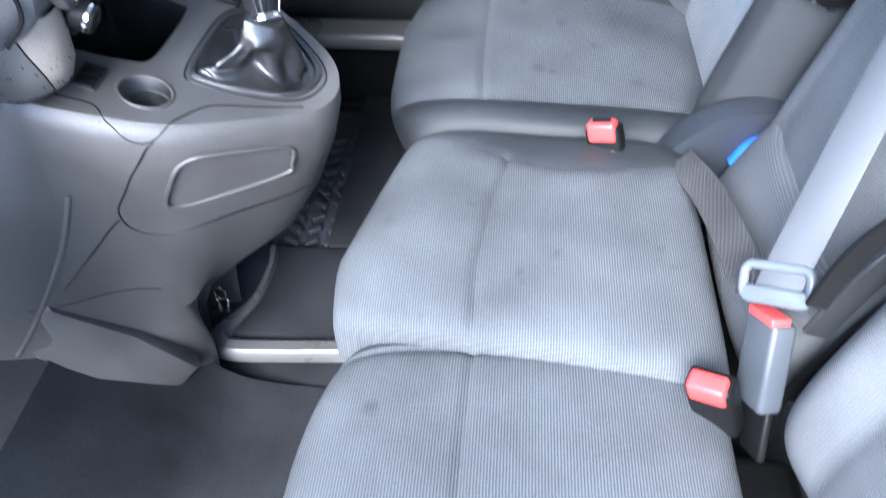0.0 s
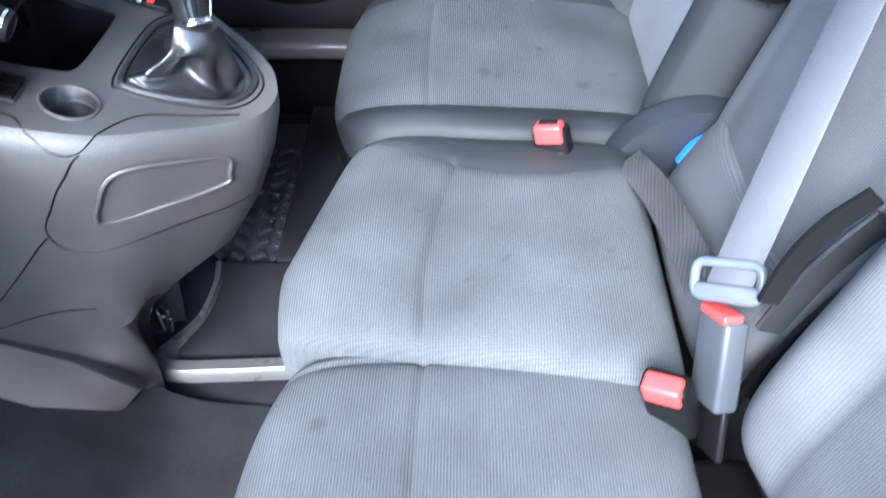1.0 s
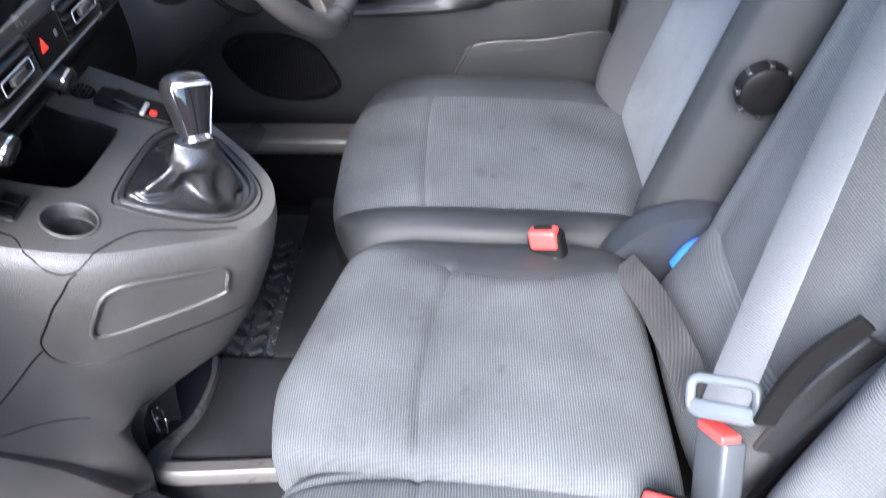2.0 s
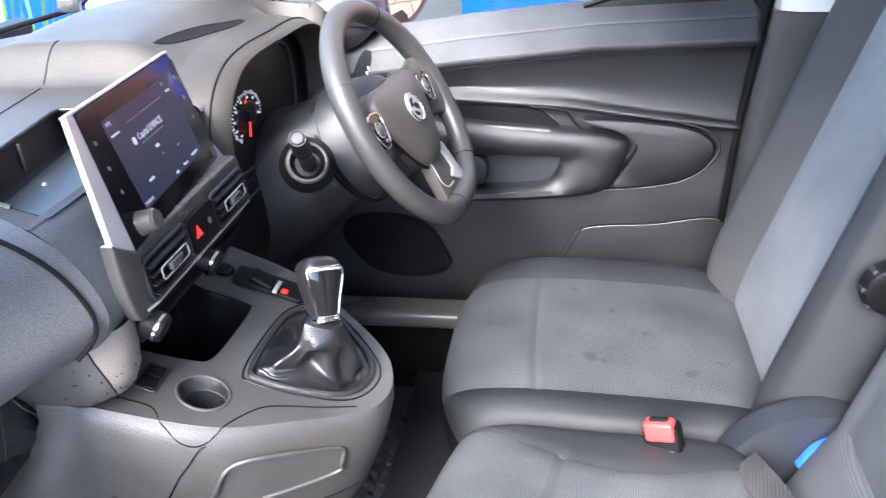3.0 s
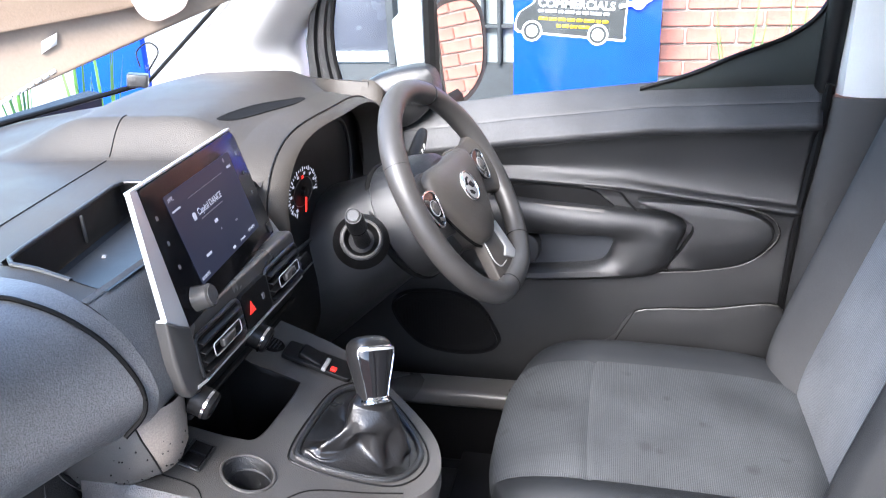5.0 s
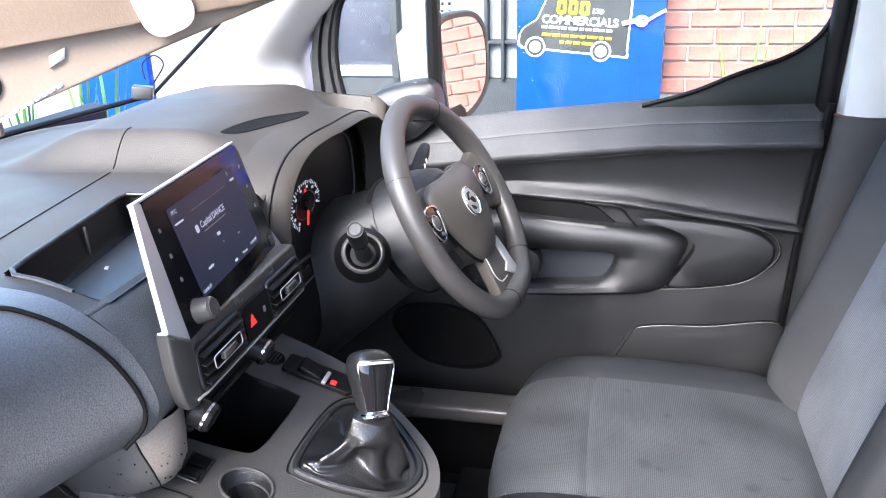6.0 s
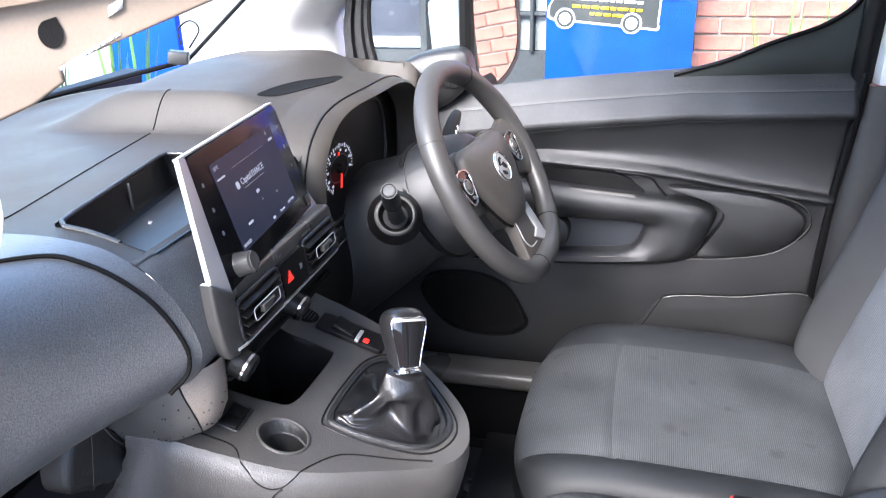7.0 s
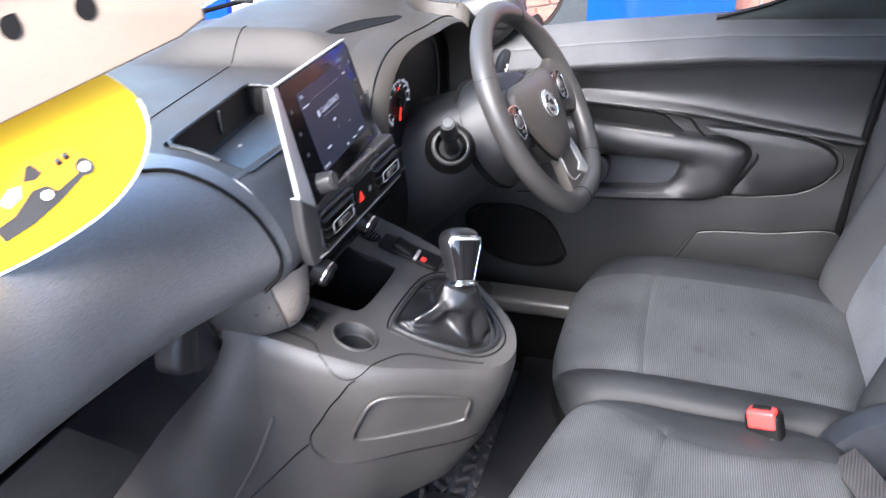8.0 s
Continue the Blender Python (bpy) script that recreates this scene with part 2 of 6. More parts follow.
def tube(pts, r, n=10, flat=1.0, up=(0, 0, 1)):
    """A round (or flattened) bar along a line; r may be a list."""
    p = np.array(pts, float)
    rr = np.broadcast_to(np.array(r, float), (len(p),))
    rings = []
    for i in range(len(p)):
        d = p[min(i + 1, len(p) - 1)] - p[max(i - 1, 0)]
        d = d / (np.linalg.norm(d) + 1e-9)
        s = np.cross(d, up)
        s = s / (np.linalg.norm(s) + 1e-9)
        u = np.cross(s, d)
        a = np.linspace(0, 2 * np.pi, n, endpoint=False)
        rings.append([p[i] + rr[i] * (np.cos(x) * s + flat * np.sin(x) * u) for x in a])
    return loft(rings)


def ring_tube(pts, r, n=10):
    """A closed tube along a closed line."""
    p = np.array(pts, float)
    m = len(p)
    c = p.mean(0)
    rings = []
    nrm = np.cross(p[0] - c, p[m // 4] - c)
    nrm = nrm / np.linalg.norm(nrm)
    rr = np.broadcast_to(np.array(r, float), (m,))
    for i in range(m):
        d = p[(i + 1) % m] - p[i - 1]
        d = d / np.linalg.norm(d)
        s = np.cross(d, nrm)
        s = s / np.linalg.norm(s)
        a = np.linspace(0, 2 * np.pi, n, endpoint=False)
        rings.append([p[i] + rr[i] * (np.cos(x) * s + np.sin(x) * nrm) for x in a])
    v, f = loft(rings, caps=False)
    k = (m - 1) * n
    f += [(k + j, k + (j + 1) % n, (j + 1) % n, j) for j in range(n)]
    return v, f


def frame_of(origin, u, v):
    """A place on a slanted plane: origin, along u, along v, out of it along u x v."""
    u, v = Vector(u).normalized(), Vector(v).normalized()
    n = u.cross(v).normalized()
    v = n.cross(u)
    return Matrix(((u.x, v.x, n.x, origin[0]), (u.y, v.y, n.y, origin[1]), (u.z, v.z, n.z, origin[2]), (0, 0, 0, 1)))


def box(size, bevel=0.004, m=None, seg=3):
    bm = bmesh.new()
    bmesh.ops.create_cube(bm, size=1, matrix=Matrix.Diagonal((*size, 1)))
    if bevel:
        bmesh.ops.bevel(bm, geom=list(bm.edges), offset=min(bevel, min(size) * 0.45), segments=seg, profile=0.5, affect="EDGES")
    if m is not None:
        bm.transform(m)
    return bm


def plate(outline, depth, m=None, bevel=0.0, taper=1.0):
    """A slab with this outline in the xy plane, from 0 to depth along z."""
    bm = bmesh.new()
    vs = [bm.verts.new((x, y, 0)) for x, y in outline]
    f = bm.faces.new(vs)
    top = bmesh.ops.extrude_face_region(bm, geom=[f])
    tv = [g for g in top["geom"] if isinstance(g, bmesh.types.BMVert)]
    c = sum((v.co for v in tv), Vector()) / len(tv)
    for v in tv:
        v.co = Vector((c.x + (v.co.x - c.x) * taper, c.y + (v.co.y - c.y) * taper, depth))
    if bevel:
        top_edges = [e for e in bm.edges if all(v in tv for v in e.verts)]
        bmesh.ops.bevel(bm, geom=top_edges, offset=bevel, segments=3, profile=0.5, affect="EDGES")
    if m is not None:
        bm.transform(m)
    return bm


def round_rect(w, h, r, n=5, cx=0.0, cy=0.0):
    out = []
    for sx, sy, a0 in ((1, 1, 0), (-1, 1, 90), (-1, -1, 180), (1, -1, 270)):
        for i in range(n + 1):
            a = radians(a0 + 90 * i / n)
            out.append((cx + sx * (w / 2 - r) + r * math.cos(a), cy + sy * (h / 2 - r) + r * math.sin(a)))
    return out


def lathe(profile, m=None, n=32):
    """Turns (radius, height) pairs round z."""
    rings = [[(r * math.cos(a), r * math.sin(a), h) for a in np.linspace(0, 2 * np.pi, n, endpoint=False)] for r, h in profile]
    v, f = loft(rings)
    if m is not None:
        v = [tuple(m @ Vector(q)) for q in v]
    return v, f


def smooth01(x, a, b):
    t = np.clip((x - a) / (b - a), 0, 1)
    return t * t * (3 - 2 * t)


def groove(a, at, wide):
    return math.exp(-((a - at) / wide) ** 2)


# ---- shell of the cab ----
def seat_pad(length, width, thick, bolster, front_round, zones, back=False, crown=0.012, bolster_at=0.62, taper=0.0, sink=0.005, seam_s=None, one_side=False, skew=0.0, corner=0.0, square=4.5, splay=0.0, edge=None):
    """A padded cushion: length along +x from 0, width along y, top near z = 0. zones(s, a) names the piece of skin."""
    na, ns = 120, 96
    pts, tags = [], []
    for i in range(ns):
        s = i / (ns - 1)
        q = abs(2 * s - 1)
        endk = (1 - q ** front_round) ** (1 / 2.6) if q < 1 else 0.0
        row = []
        for j in range(na):
            th = 2 * math.pi * j / na
            c, si = math.cos(th), math.sin(th)
            e = 2 / square
            a = math.copysign(abs(c) ** e, c)
            h = math.copysign(abs(si) ** e, si)
            top = h > 0
            bol = smooth01(abs(a), bolster_at - 0.05, bolster_at + 0.25) * (1 - smooth01(abs(a), 0.88, 1.0) * 0.6)
            if one_side and a < 0:
                bol *= 0.15
            z = -thick / 2 + (thick / 2) * h * (0.25 + 0.75 * endk)
            if top:
                k = h * endk
                z += bolster * bol * k + crown * (1 - a * a) * k
                z -= sink * (groove(abs(a), bolster_at, 0.016) if not one_side else groove(a, bolster_at, 0.016)) * k
                if seam_s:
                    z -= sink * groove(s, seam_s, 0.008) * k * (1 if (a if one_side else abs(a)) < bolster_at + 0.02 else 0)
            w = width / 2 * (1 - taper * s) * (0.86 + 0.14 * endk)
            x = length * s + (1 - s) * skew * smooth01(a, -0.6, 1.0) + (1 - s) ** 3 * corner * abs(a) ** 3 * (0.3 if one_side and a < 0 else 1.0)
            if edge and a > 0:
                e2 = edge(s)
                a = a * e2 / bolster_at if a < bolster_at else e2 + (a - bolster_at) * (1 - e2) / (1 - bolster_at)
            row.append((x, a * w - (splay * s * smooth01(-a, -0.8, 0.9) if splay else 0.0), z))
        pts.append(row)
    verts = [p for r in pts for p in r]
    groups = {}
    for i in range(ns - 1):
        s = (i + 0.5) / (ns - 1)
        for j in range(na):
            k = (j + 1) % na
            th = 2 * math.pi * (j + 0.5) / na
            c, si = math.cos(th), math.sin(th)
            a = math.copysign(abs(c) ** (2 / square), c)
            tag = zones(s, a, si > 0.0)
            groups.setdefault(tag, []).append((i * na + j, i * na + k, (i + 1) * na + k, (i + 1) * na + j))
    groups.setdefault(zones(0, 0, False), []).append(tuple(range(na))[::-1])
    groups.setdefault(zones(1, 0, False), []).append(tuple(range((ns - 1) * na, ns * na)))
    return verts, groups


def skin_parts(verts, groups, m, mats, parent):
    for tag, faces in groups.items():
        used = sorted({k for f in faces for k in f})
        at = {k: n for n, k in enumerate(used)}
        part(tag, ([tuple(m @ Vector(verts[k])) for k in used], [tuple(at[k] for k in f) for f in faces]), mats[tag], parent, crease=3.0)


def sheet(name, pts, mat, label, category, thick=0.01, kind="structure", parent=None):
    """A flat slab with these corners, thickened away from its face."""
    p = [Vector(q) for q in pts]
    n = (p[1] - p[0]).cross(p[2] - p[0]).normalized() * thick
    k = len(p)
    v = [tuple(q) for q in p] + [tuple(q - n) for q in p]
    f = [tuple(range(k)), tuple(range(2 * k - 1, k - 1, -1))] + [(i, k + i, k + (i + 1) % k, (i + 1) % k) for i in range(k)]
    if parent:
        return part(name, (v, f), mat, parent, label, False)
    return single(name, (v, f), mat, label, category, kind=kind, smooth=False)


def shell():
    ground = [(-400, -400, 0), (400, -400, 0), (400, 400, 0), (-400, 400, 0)]
    sheet("ground", ground, GROUND_BOUNCE, "ground outside the van, made pale to bounce light into the cab", "ground", 0.1)
    sheet("floor", [(-0.95, -0.78, 0.45), (0.95, -0.78, 0.45), (0.95, 0.76, 0.45), (-0.95, 0.76, 0.45)], CARPET, "black carpeted cab floor", "floor", 0.05)
    # Unseen wall, added to cut low sky light and bounce warm light in.
    sheet("low_sky_blocker", [(-12, -8.5, 0), (12, -8.5, 0), (12, -8.5, 2.6), (-12, -8.5, 2.6)], BRICK, "unseen brick wall added to block low sky and bounce warm light", "wall", 0.2)
    # Bulkhead is out of view and dark to keep bounced light down.
    sheet("bulkhead", [(0.86, -0.78, 0.45), (0.86, -0.78, 1.75), (0.86, 0.76, 1.75), (0.86, 0.76, 0.45)][::-1], BULKHEAD, "unseen bulkhead wall behind the seats, dark to cut bounced light", "wall", 0.03)
    sheet("ceiling", [(-0.02, -0.74, 1.70), (0.9, -0.74, 1.72), (0.9, 0.74, 1.72), (-0.02, 0.74, 1.70)][::-1], TAN, "pale beige fabric headlining", "ceiling", 0.04)
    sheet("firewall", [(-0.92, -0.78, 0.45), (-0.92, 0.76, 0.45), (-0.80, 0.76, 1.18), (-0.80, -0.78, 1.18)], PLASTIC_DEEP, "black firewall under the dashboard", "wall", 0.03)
    toe = spline([(0.05, 0.4525), (-0.06, 0.456), (-0.154, 0.476), (-0.235, 0.560), (-0.31, 0.655)], 16)
    single("toe_board", loft([[(x, y, z) for x, z in toe] + [(x, y, z - 0.012) for x, z in toe[::-1]] for y in (-0.78, -0.045)]), CARPET, "black carpeted toe board curving up in the footwell", "floor", kind="structure")
    sheet("footwell_end", [(-0.31, -0.78, 0.655), (-0.31, -0.045, 0.655), (-0.62, -0.045, 0.72), (-0.62, -0.78, 0.72)], CARPET, "black carpeted end of the footwell", "floor", 0.01)
    sheet("bonnet", [(-0.80, -0.74, 1.155), (-1.75, -0.70, 0.98), (-1.75, 0.70, 0.98), (-0.80, 0.72, 1.155)][::-1], PAINT_WHITE, "white painted van bonnet", "bonnet", 0.03)
    sheet("sill_side", [(-0.80, 0.70, 0.45), (0.9, 0.70, 0.45), (0.9, 0.70, 0.60), (-0.80, 0.70, 0.60)], PLASTIC_DEEP, "black door sill side", "sill", 0.05)


def windscreen():
    base = spline([(-0.80, -0.70, 1.185), (-0.80, 0.0, 1.19), (-0.70, 0.42, 1.205), (-0.60, 0.595, 1.225)], 16)
    head = spline([(-0.05, -0.60, 1.69), (-0.08, 0.0, 1.72), (-0.06, 0.35, 1.71), (-0.02, 0.52, 1.69)], 16)
    rows = []
    for t in np.linspace(0, 1, 10):
        rows.append([tuple(a + (b - a) * t + np.array((0, 0, 0.03 * math.sin(math.pi * t) * min(1.0, (0.6 - a[1]) * 3.0)))) for a, b in zip(base, head)])
    ws = thing("windscreen", "clear curved windscreen with a black rubber edge", "windscreen", kind="structure")
    pane = part("pane", loft(rows, closed=False), WINDOW_GLASS, ws)
    pane.visible_shadow = False
    part("rubber_edge", tube([p + np.array((0.004, -0.004, 0.004)) for p in base], 0.0045, 8), PLASTIC_DEEP, ws)
    side = [np.array(r[-1]) for r in rows]
    part("rubber_edge", tube([p + np.array((0.004, -0.003, 0.0)) for p in side], 0.0035, 8), PLASTIC_DEEP, ws)


def far_pillar():
    """The pale pillar trim between windscreen and driver's door."""
    front = spline([(-0.62, 0.60, 1.17), (-0.535, 0.595, 1.262), (-0.41, 0.580, 1.366), (-0.2, 0.55, 1.56), (-0.02, 0.53, 1.70)], 20)
    rear = spline([(-0.335, 0.71, 1.14), (-0.362, 0.715, 1.25), (-0.345, 0.71, 1.305), (-0.24, 0.69, 1.42), (0.10, 0.62, 1.70)], 20)
    rings = []
    for a, b in zip(front, rear):
        mid = (a + b) / 2 + np.array((0.02, -0.035, 0.0))
        arc = spline([a, mid * 0.75 + (a + b) / 2 * 0.25, b], 9)
        back = [b + np.array((0, 0.05, 0)), a + np.array((-0.02, 0.06, 0))]
        rings.append([*arc, *back])
    pl = thing("pillar_front", "pale moulded windscreen pillar trim", "pillar", kind="structure")
    part("trim", loft(rings), TRIM_WHITE, pl)


def driver_door():
    d = thing("driver_door", "dark grey plastic driver's door trim, door closed", "door")
    y0 = 0.70

    def belt(x):
        return np.interp(x, [-0.36, -0.06, 0.03, 0.26, 0.53, 0.56], [1.135, 1.168, 1.180, 1.203, 1.214, 1.215])

    def crease(x):
        return np.interp(x, [-0.4, 0.03, 0.22, 0.37, 0.45, 0.53], [1.055, 1.047, 1.036, 1.016, 1.007, 0.998])

    xs = np.linspace(-0.42, 0.527, 90)
    rows = []
    for x in xs:
        zt, zc = belt(x), crease(x)
        prof = [(y0 + 0.075, zt - 0.012), (y0 + 0.050, zt + 0.001), (y0 + 0.040, zt - 0.002), (y0 + 0.015, zt - 0.027), (y0 + 0.011, zt - 0.033), (y0 + 0.006, zt - 0.037), (y0 - 0.013, zt - 0.058), (y0 - 0.016, zt - 0.063),
                (y0 - 0.013, zt - 0.069), (y0 + 0.001, zt - 0.083), (y0 + 0.011, (zt - 0.090 + zc) / 2), (y0 + 0.008, zc + 0.014), (y0 - 0.002, zc + 0.003), (y0 - 0.005, zc - 0.003),
                (y0 + 0.004, zc - 0.014), (y0 + 0.006, 0.92), (y0 + 0.004, 0.87), (y0 + 0.004, 0.82), (y0 + 0.006, 0.72), (y0 + 0.01, 0.63), (y0 + 0.03, 0.60)]
        rows.append([(x + (b - 1.2) * 0.07 * smooth01(x, 0.25, 0.527), a, b) for a, b in spline(prof, 110)])
    # Belt strip is the same skin, lightened in place of its sheen.
    for name, piece, mat in (("trim_panel", [r[47:] for r in rows], PLASTIC), ("belt_pad", [r[:48] for r in rows], PLASTIC_BELT)):
        skin = part(name, loft(piece, closed=False), mat, d)
        so = skin.modifiers.new("thick", "SOLIDIFY")
        so.thickness, so.offset = 0.004, 0
    # armrest: long moulded shape under the crease
    out = spline([(0.0, 1.016), (0.10, 1.008), (0.21, 0.999), (0.30, 0.990), (0.331, 0.968), (0.322, 0.938), (0.294, 0.884), (0.2, 0.868), (0.04, 0.858), (-0.06, 0.87), (-0.09, 0.93), (-0.06, 1.0)], 60, True)
    m = Matrix(((1, 0, 0, 0), (0, 0, -1, y0), (0, 1, 0, 0), (0, 0, 0, 1)))
    pod = spline([(-0.02, 0.955), (0.05, 0.952), (0.078, 0.935), (0.076, 0.900), (0.05, 0.886), (-0.02, 0.884)], 40, True)
    hole = spline([(0.045, 0.945), (0.12, 0.947), (0.2, 0.946), (0.205, 0.925), (0.185, 0.897), (0.12, 0.889), (0.04, 0.884), (0.0, 0.90), (0.005, 0.935)], 60, True)
    bands = []
    # matched outer and inner loops, raised between
    def ordered(loop, n=60):
        ang = np.arctan2(loop[:, 1] - 0.918, (loop[:, 0] - 0.11) * 0.5)
        want = np.linspace(-np.pi, np.pi, n, endpoint=False)
        o = np.argsort(ang)
        return np.stack([np.interp(want, ang[o], loop[o, 0], period=2 * np.pi), np.interp(want, ang[o], loop[o, 1], period=2 * np.pi)], 1)
    A, B = ordered(out), ordered(hole)
    for t, h in ((0, 0.0), (0.03, 0.018), (0.12, 0.028), (0.35, 0.034), (0.7, 0.033), (0.92, 0.026), (1.0, 0.014), (1.0, -0.004)):
        L = A * (1 - t) + B * t
        bands.append([tuple(m @ Vector((p[0], p[1], h))) for p in L])
    part("armrest", loft(bands, caps=False), PLASTIC, d)
    part("grab_recess", plate([tuple(p) for p in B], 0.004, m @ pose(0, 0, -0.003)), PLASTIC_SEAT, d)
    pc = pod.mean(0)
    part("switch_pod", loft([[tuple(m @ Vector((*(pc + (p - pc) * k), h))) for p in pod] for k, h in ((1, 0.0), (0.98, 0.018), (0.92, 0.024), (0.6, 0.027), (0.05, 0.028))]), PLASTIC, d)
    part("handle_seam", tube([m @ Vector((x, z, 0.012)) for x, z in spline([(0.155, 1.036), (0.21, 1.03), (0.23, 1.01), (0.245, 0.995)], 16)], 0.0022, 6), PLASTIC_DEEP, d)
    # pull handle recess above the armrest: a black plate stands for its shade
    rec = spline([(0.03, 1.035), (0.10, 1.034), (0.165, 1.028), (0.19, 1.012), (0.205, 0.992), (0.12, 0.992), (0.03, 0.998), (-0.01, 1.01), (0.0, 1.03)], 40, True)
    part("handle_recess_shade", plate([tuple(p) for p in rec], 0.012, m @ pose(0, 0, -0.004)), PLASTIC_DEEP, d)
    lever = spline([(-0.01, 1.001), (0.08, 0.997), (0.19, 0.990)], 14)
    part("door_handle", tube([m @ Vector((x, z, 0.022)) for x, z in lever], 0.006, 10, 1.5), PLASTIC_STACK, d)
    # rear bulge of the armrest zone
    ps = np.array(spline([(0.245, 1.014), (0.33, 1.012), (0.41, 1.003), (0.455, 0.988), (0.475, 0.965), (0.466, 0.935), (0.425, 0.903), (0.36, 0.889), (0.302, 0.886), (0.325, 0.93), (0.34, 0.968), (0.305, 0.995)], 60, True))
    c = ps.mean(0)
    rings = [[tuple(m @ Vector((*(c + (p - c) * k), h))) for p in ps] for k, h in ((1, 0.002), (0.992, 0.009), (0.978, 0.013), (0.955, 0.016), (0.93, 0.017))]
    part("elbow_pad", loft(rings), PLASTIC, d)
    line = spline([(-0.1, 0.848), (0.04, 0.856), (0.2, 0.868), (0.294, 0.878), (0.36, 0.884), (0.43, 0.900), (0.472, 0.935), (0.482, 0.965), (0.46, 0.992), (0.40, 1.009)], 50)
    # Pale bead paints the highlight along the trim seam.
    part("trim_highlight", tube([m @ Vector((x, z, 0.0045)) for x, z in line], 0.0012, 6), PLASTIC_STACK, d)
    part("trim_gap", tube([m @ Vector((x + (x - 0.2) * 0.004, z + (0.0025 if z < 0.93 else -0.0015), 0.0040)) for x, z in line], 0.0016, 6), PIT, d)
    # lower pocket
    pk = spline([(0.253, 0.797), (0.38, 0.81), (0.50, 0.822), (0.50, 0.74), (0.48, 0.66), (0.3, 0.64), (0.15, 0.65), (0.13, 0.70), (0.21, 0.74)], 60, True)
    c = pk.mean(0)
    rings = [[tuple(m @ Vector((*(c + (p - c) * k), h))) for p in pk] for k, h in ((1, 0.0), (0.997, 0.002), (0.99, 0.003), (0.7, 0.004), (0.1, 0.004))]
    part("door_pocket", loft(rings), PLASTIC, d, smooth=False)
    # Another pale bead, the catch-light along the pocket's edge.
    part("pocket_highlight", tube([m @ Vector((x, z, 0.003)) for x, z in [(0.22, 0.735), *pk[:14]]], 0.0010, 6), PLASTIC_STACK, d)
    part("pocket_gap", tube([m @ Vector((x, z + 0.0024, 0.003)) for x, z in [(0.22, 0.735), *pk[:14]]], 0.0015, 6), PIT, d)
    # loudspeaker
    sp = spline([(-0.205, 0.785), (-0.18, 0.81), (-0.125, 0.818), (-0.075, 0.812), (-0.035, 0.79), (-0.008, 0.745), (0.0, 0.715), (-0.03, 0.695), (-0.09, 0.69), (-0.15, 0.705), (-0.19, 0.745)], 60, True)
    c = sp.mean(0)
    rings = [[tuple(m @ Vector((*(c + (p - c) * k), h))) for p in sp] for k, h in ((1.04, 0.0), (1.02, 0.012), (0.99, 0.012), (0.95, 0.004), (0.4, 0.006), (0.05, 0.007))]
    speaker = part("loudspeaker_grille", loft(rings), PLASTIC_DEEP, d)
    dots = bmesh.new()
    for ix in range(34):
        for iz in range(22):
            px, pz = -0.195 + ix * 0.0058, 0.70 + iz * 0.0054
            if ((px - c[0]) / 0.088) ** 2 + ((pz - c[1]) / 0.052) ** 2 < 1:
                bmesh.ops.create_circle(dots, cap_ends=True, segments=6, radius=0.0017, matrix=m @ pose(px, pz, 0.0085))
    tagged(part("grille_dots", dots, PIT, speaker), kind="stuff")
    # window frame and glass
    outer = spline([(-0.346, 1.13), (-0.345, 1.21), (-0.338, 1.30), (-0.305, 1.378), (-0.20, 1.475), (0.1, 1.625), (0.5, 1.67)], 44)
    inner = spline([(-0.272, 1.13), (-0.283, 1.18), (-0.297, 1.26), (-0.291, 1.33), (-0.266, 1.388), (-0.17, 1.455), (0.1, 1.595), (0.5, 1.645)], 44)
    band = []
    for o, i in zip(outer, inner):
        band.append([(o[0] + (i[0] - o[0]) * w, 0.735 - ((o[1] + (i[1] - o[1]) * w) - 1.14) * 0.08 - h, o[1] + (i[1] - o[1]) * w) for w, h in ((0.0, -0.02), (0.02, 0.008), (0.10, 0.014), (0.34, 0.014), (0.40, 0.004), (0.46, 0.003), (0.52, 0.011), (0.74, 0.011), (0.80, 0.002), (0.96, 0.0), (1.0, -0.012))])
    part("window_frame", loft(band, closed=False), PLASTIC, d, "broad dark ridged window frame")
    part("window_seal", tube([(x + 0.001, 0.737 - (z - 1.14) * 0.08, z) for x, z in inner], 0.004, 8), PLASTIC_DEEP, d)
    part("mirror_post", tube([(-0.118, 0.745, 1.17), (-0.120, 0.738, 1.25), (-0.118, 0.725, 1.45)], 0.0135, 8), PLASTIC_DEEP, d)
    gl = [(-0.35, 0.745, 1.15), (0.53, 0.745, 1.19), (0.53, 0.705, 1.66), (-0.15, 0.70, 1.50), (-0.35, 0.73, 1.31)]
    pane = sheet("window_pane", gl, WINDOW_GLASS, "", "", 0.004, parent=d)
    pane.visible_shadow = False
    part("window_rear_frame", tube([(0.53, 0.735, 1.19), (0.535, 0.72, 1.36), (0.545, 0.69, 1.66)], 0.018, 10), PLASTIC_DEEP, d)
    # dark net shade in the rear lower corner of the window
    tri = spline([(0.24, 1.198), (0.32, 1.222), (0.389, 1.252), (0.462, 1.280), (0.506, 1.313), (0.53, 1.36)], 20)
    v = [(x, 0.733, z) for x, z in tri] + [(x, 0.733, 1.19) for x, z in tri]
    f = [(i, i + 1, 21 + i, 20 + i) for i in range(19)]
    net = part("corner_shade", (v, f), material("dark_net", (0.02, 0.024, 0.022), 0.9, mottle=0.3), d, "dark green-black net corner shade")
    net.modifiers.new("thick", "SOLIDIFY").thickness = 0.002
    part("shade_hem", tube([(x, 0.731, z) for x, z in tri], 0.004, 6), PLASTIC_DEEP, d)
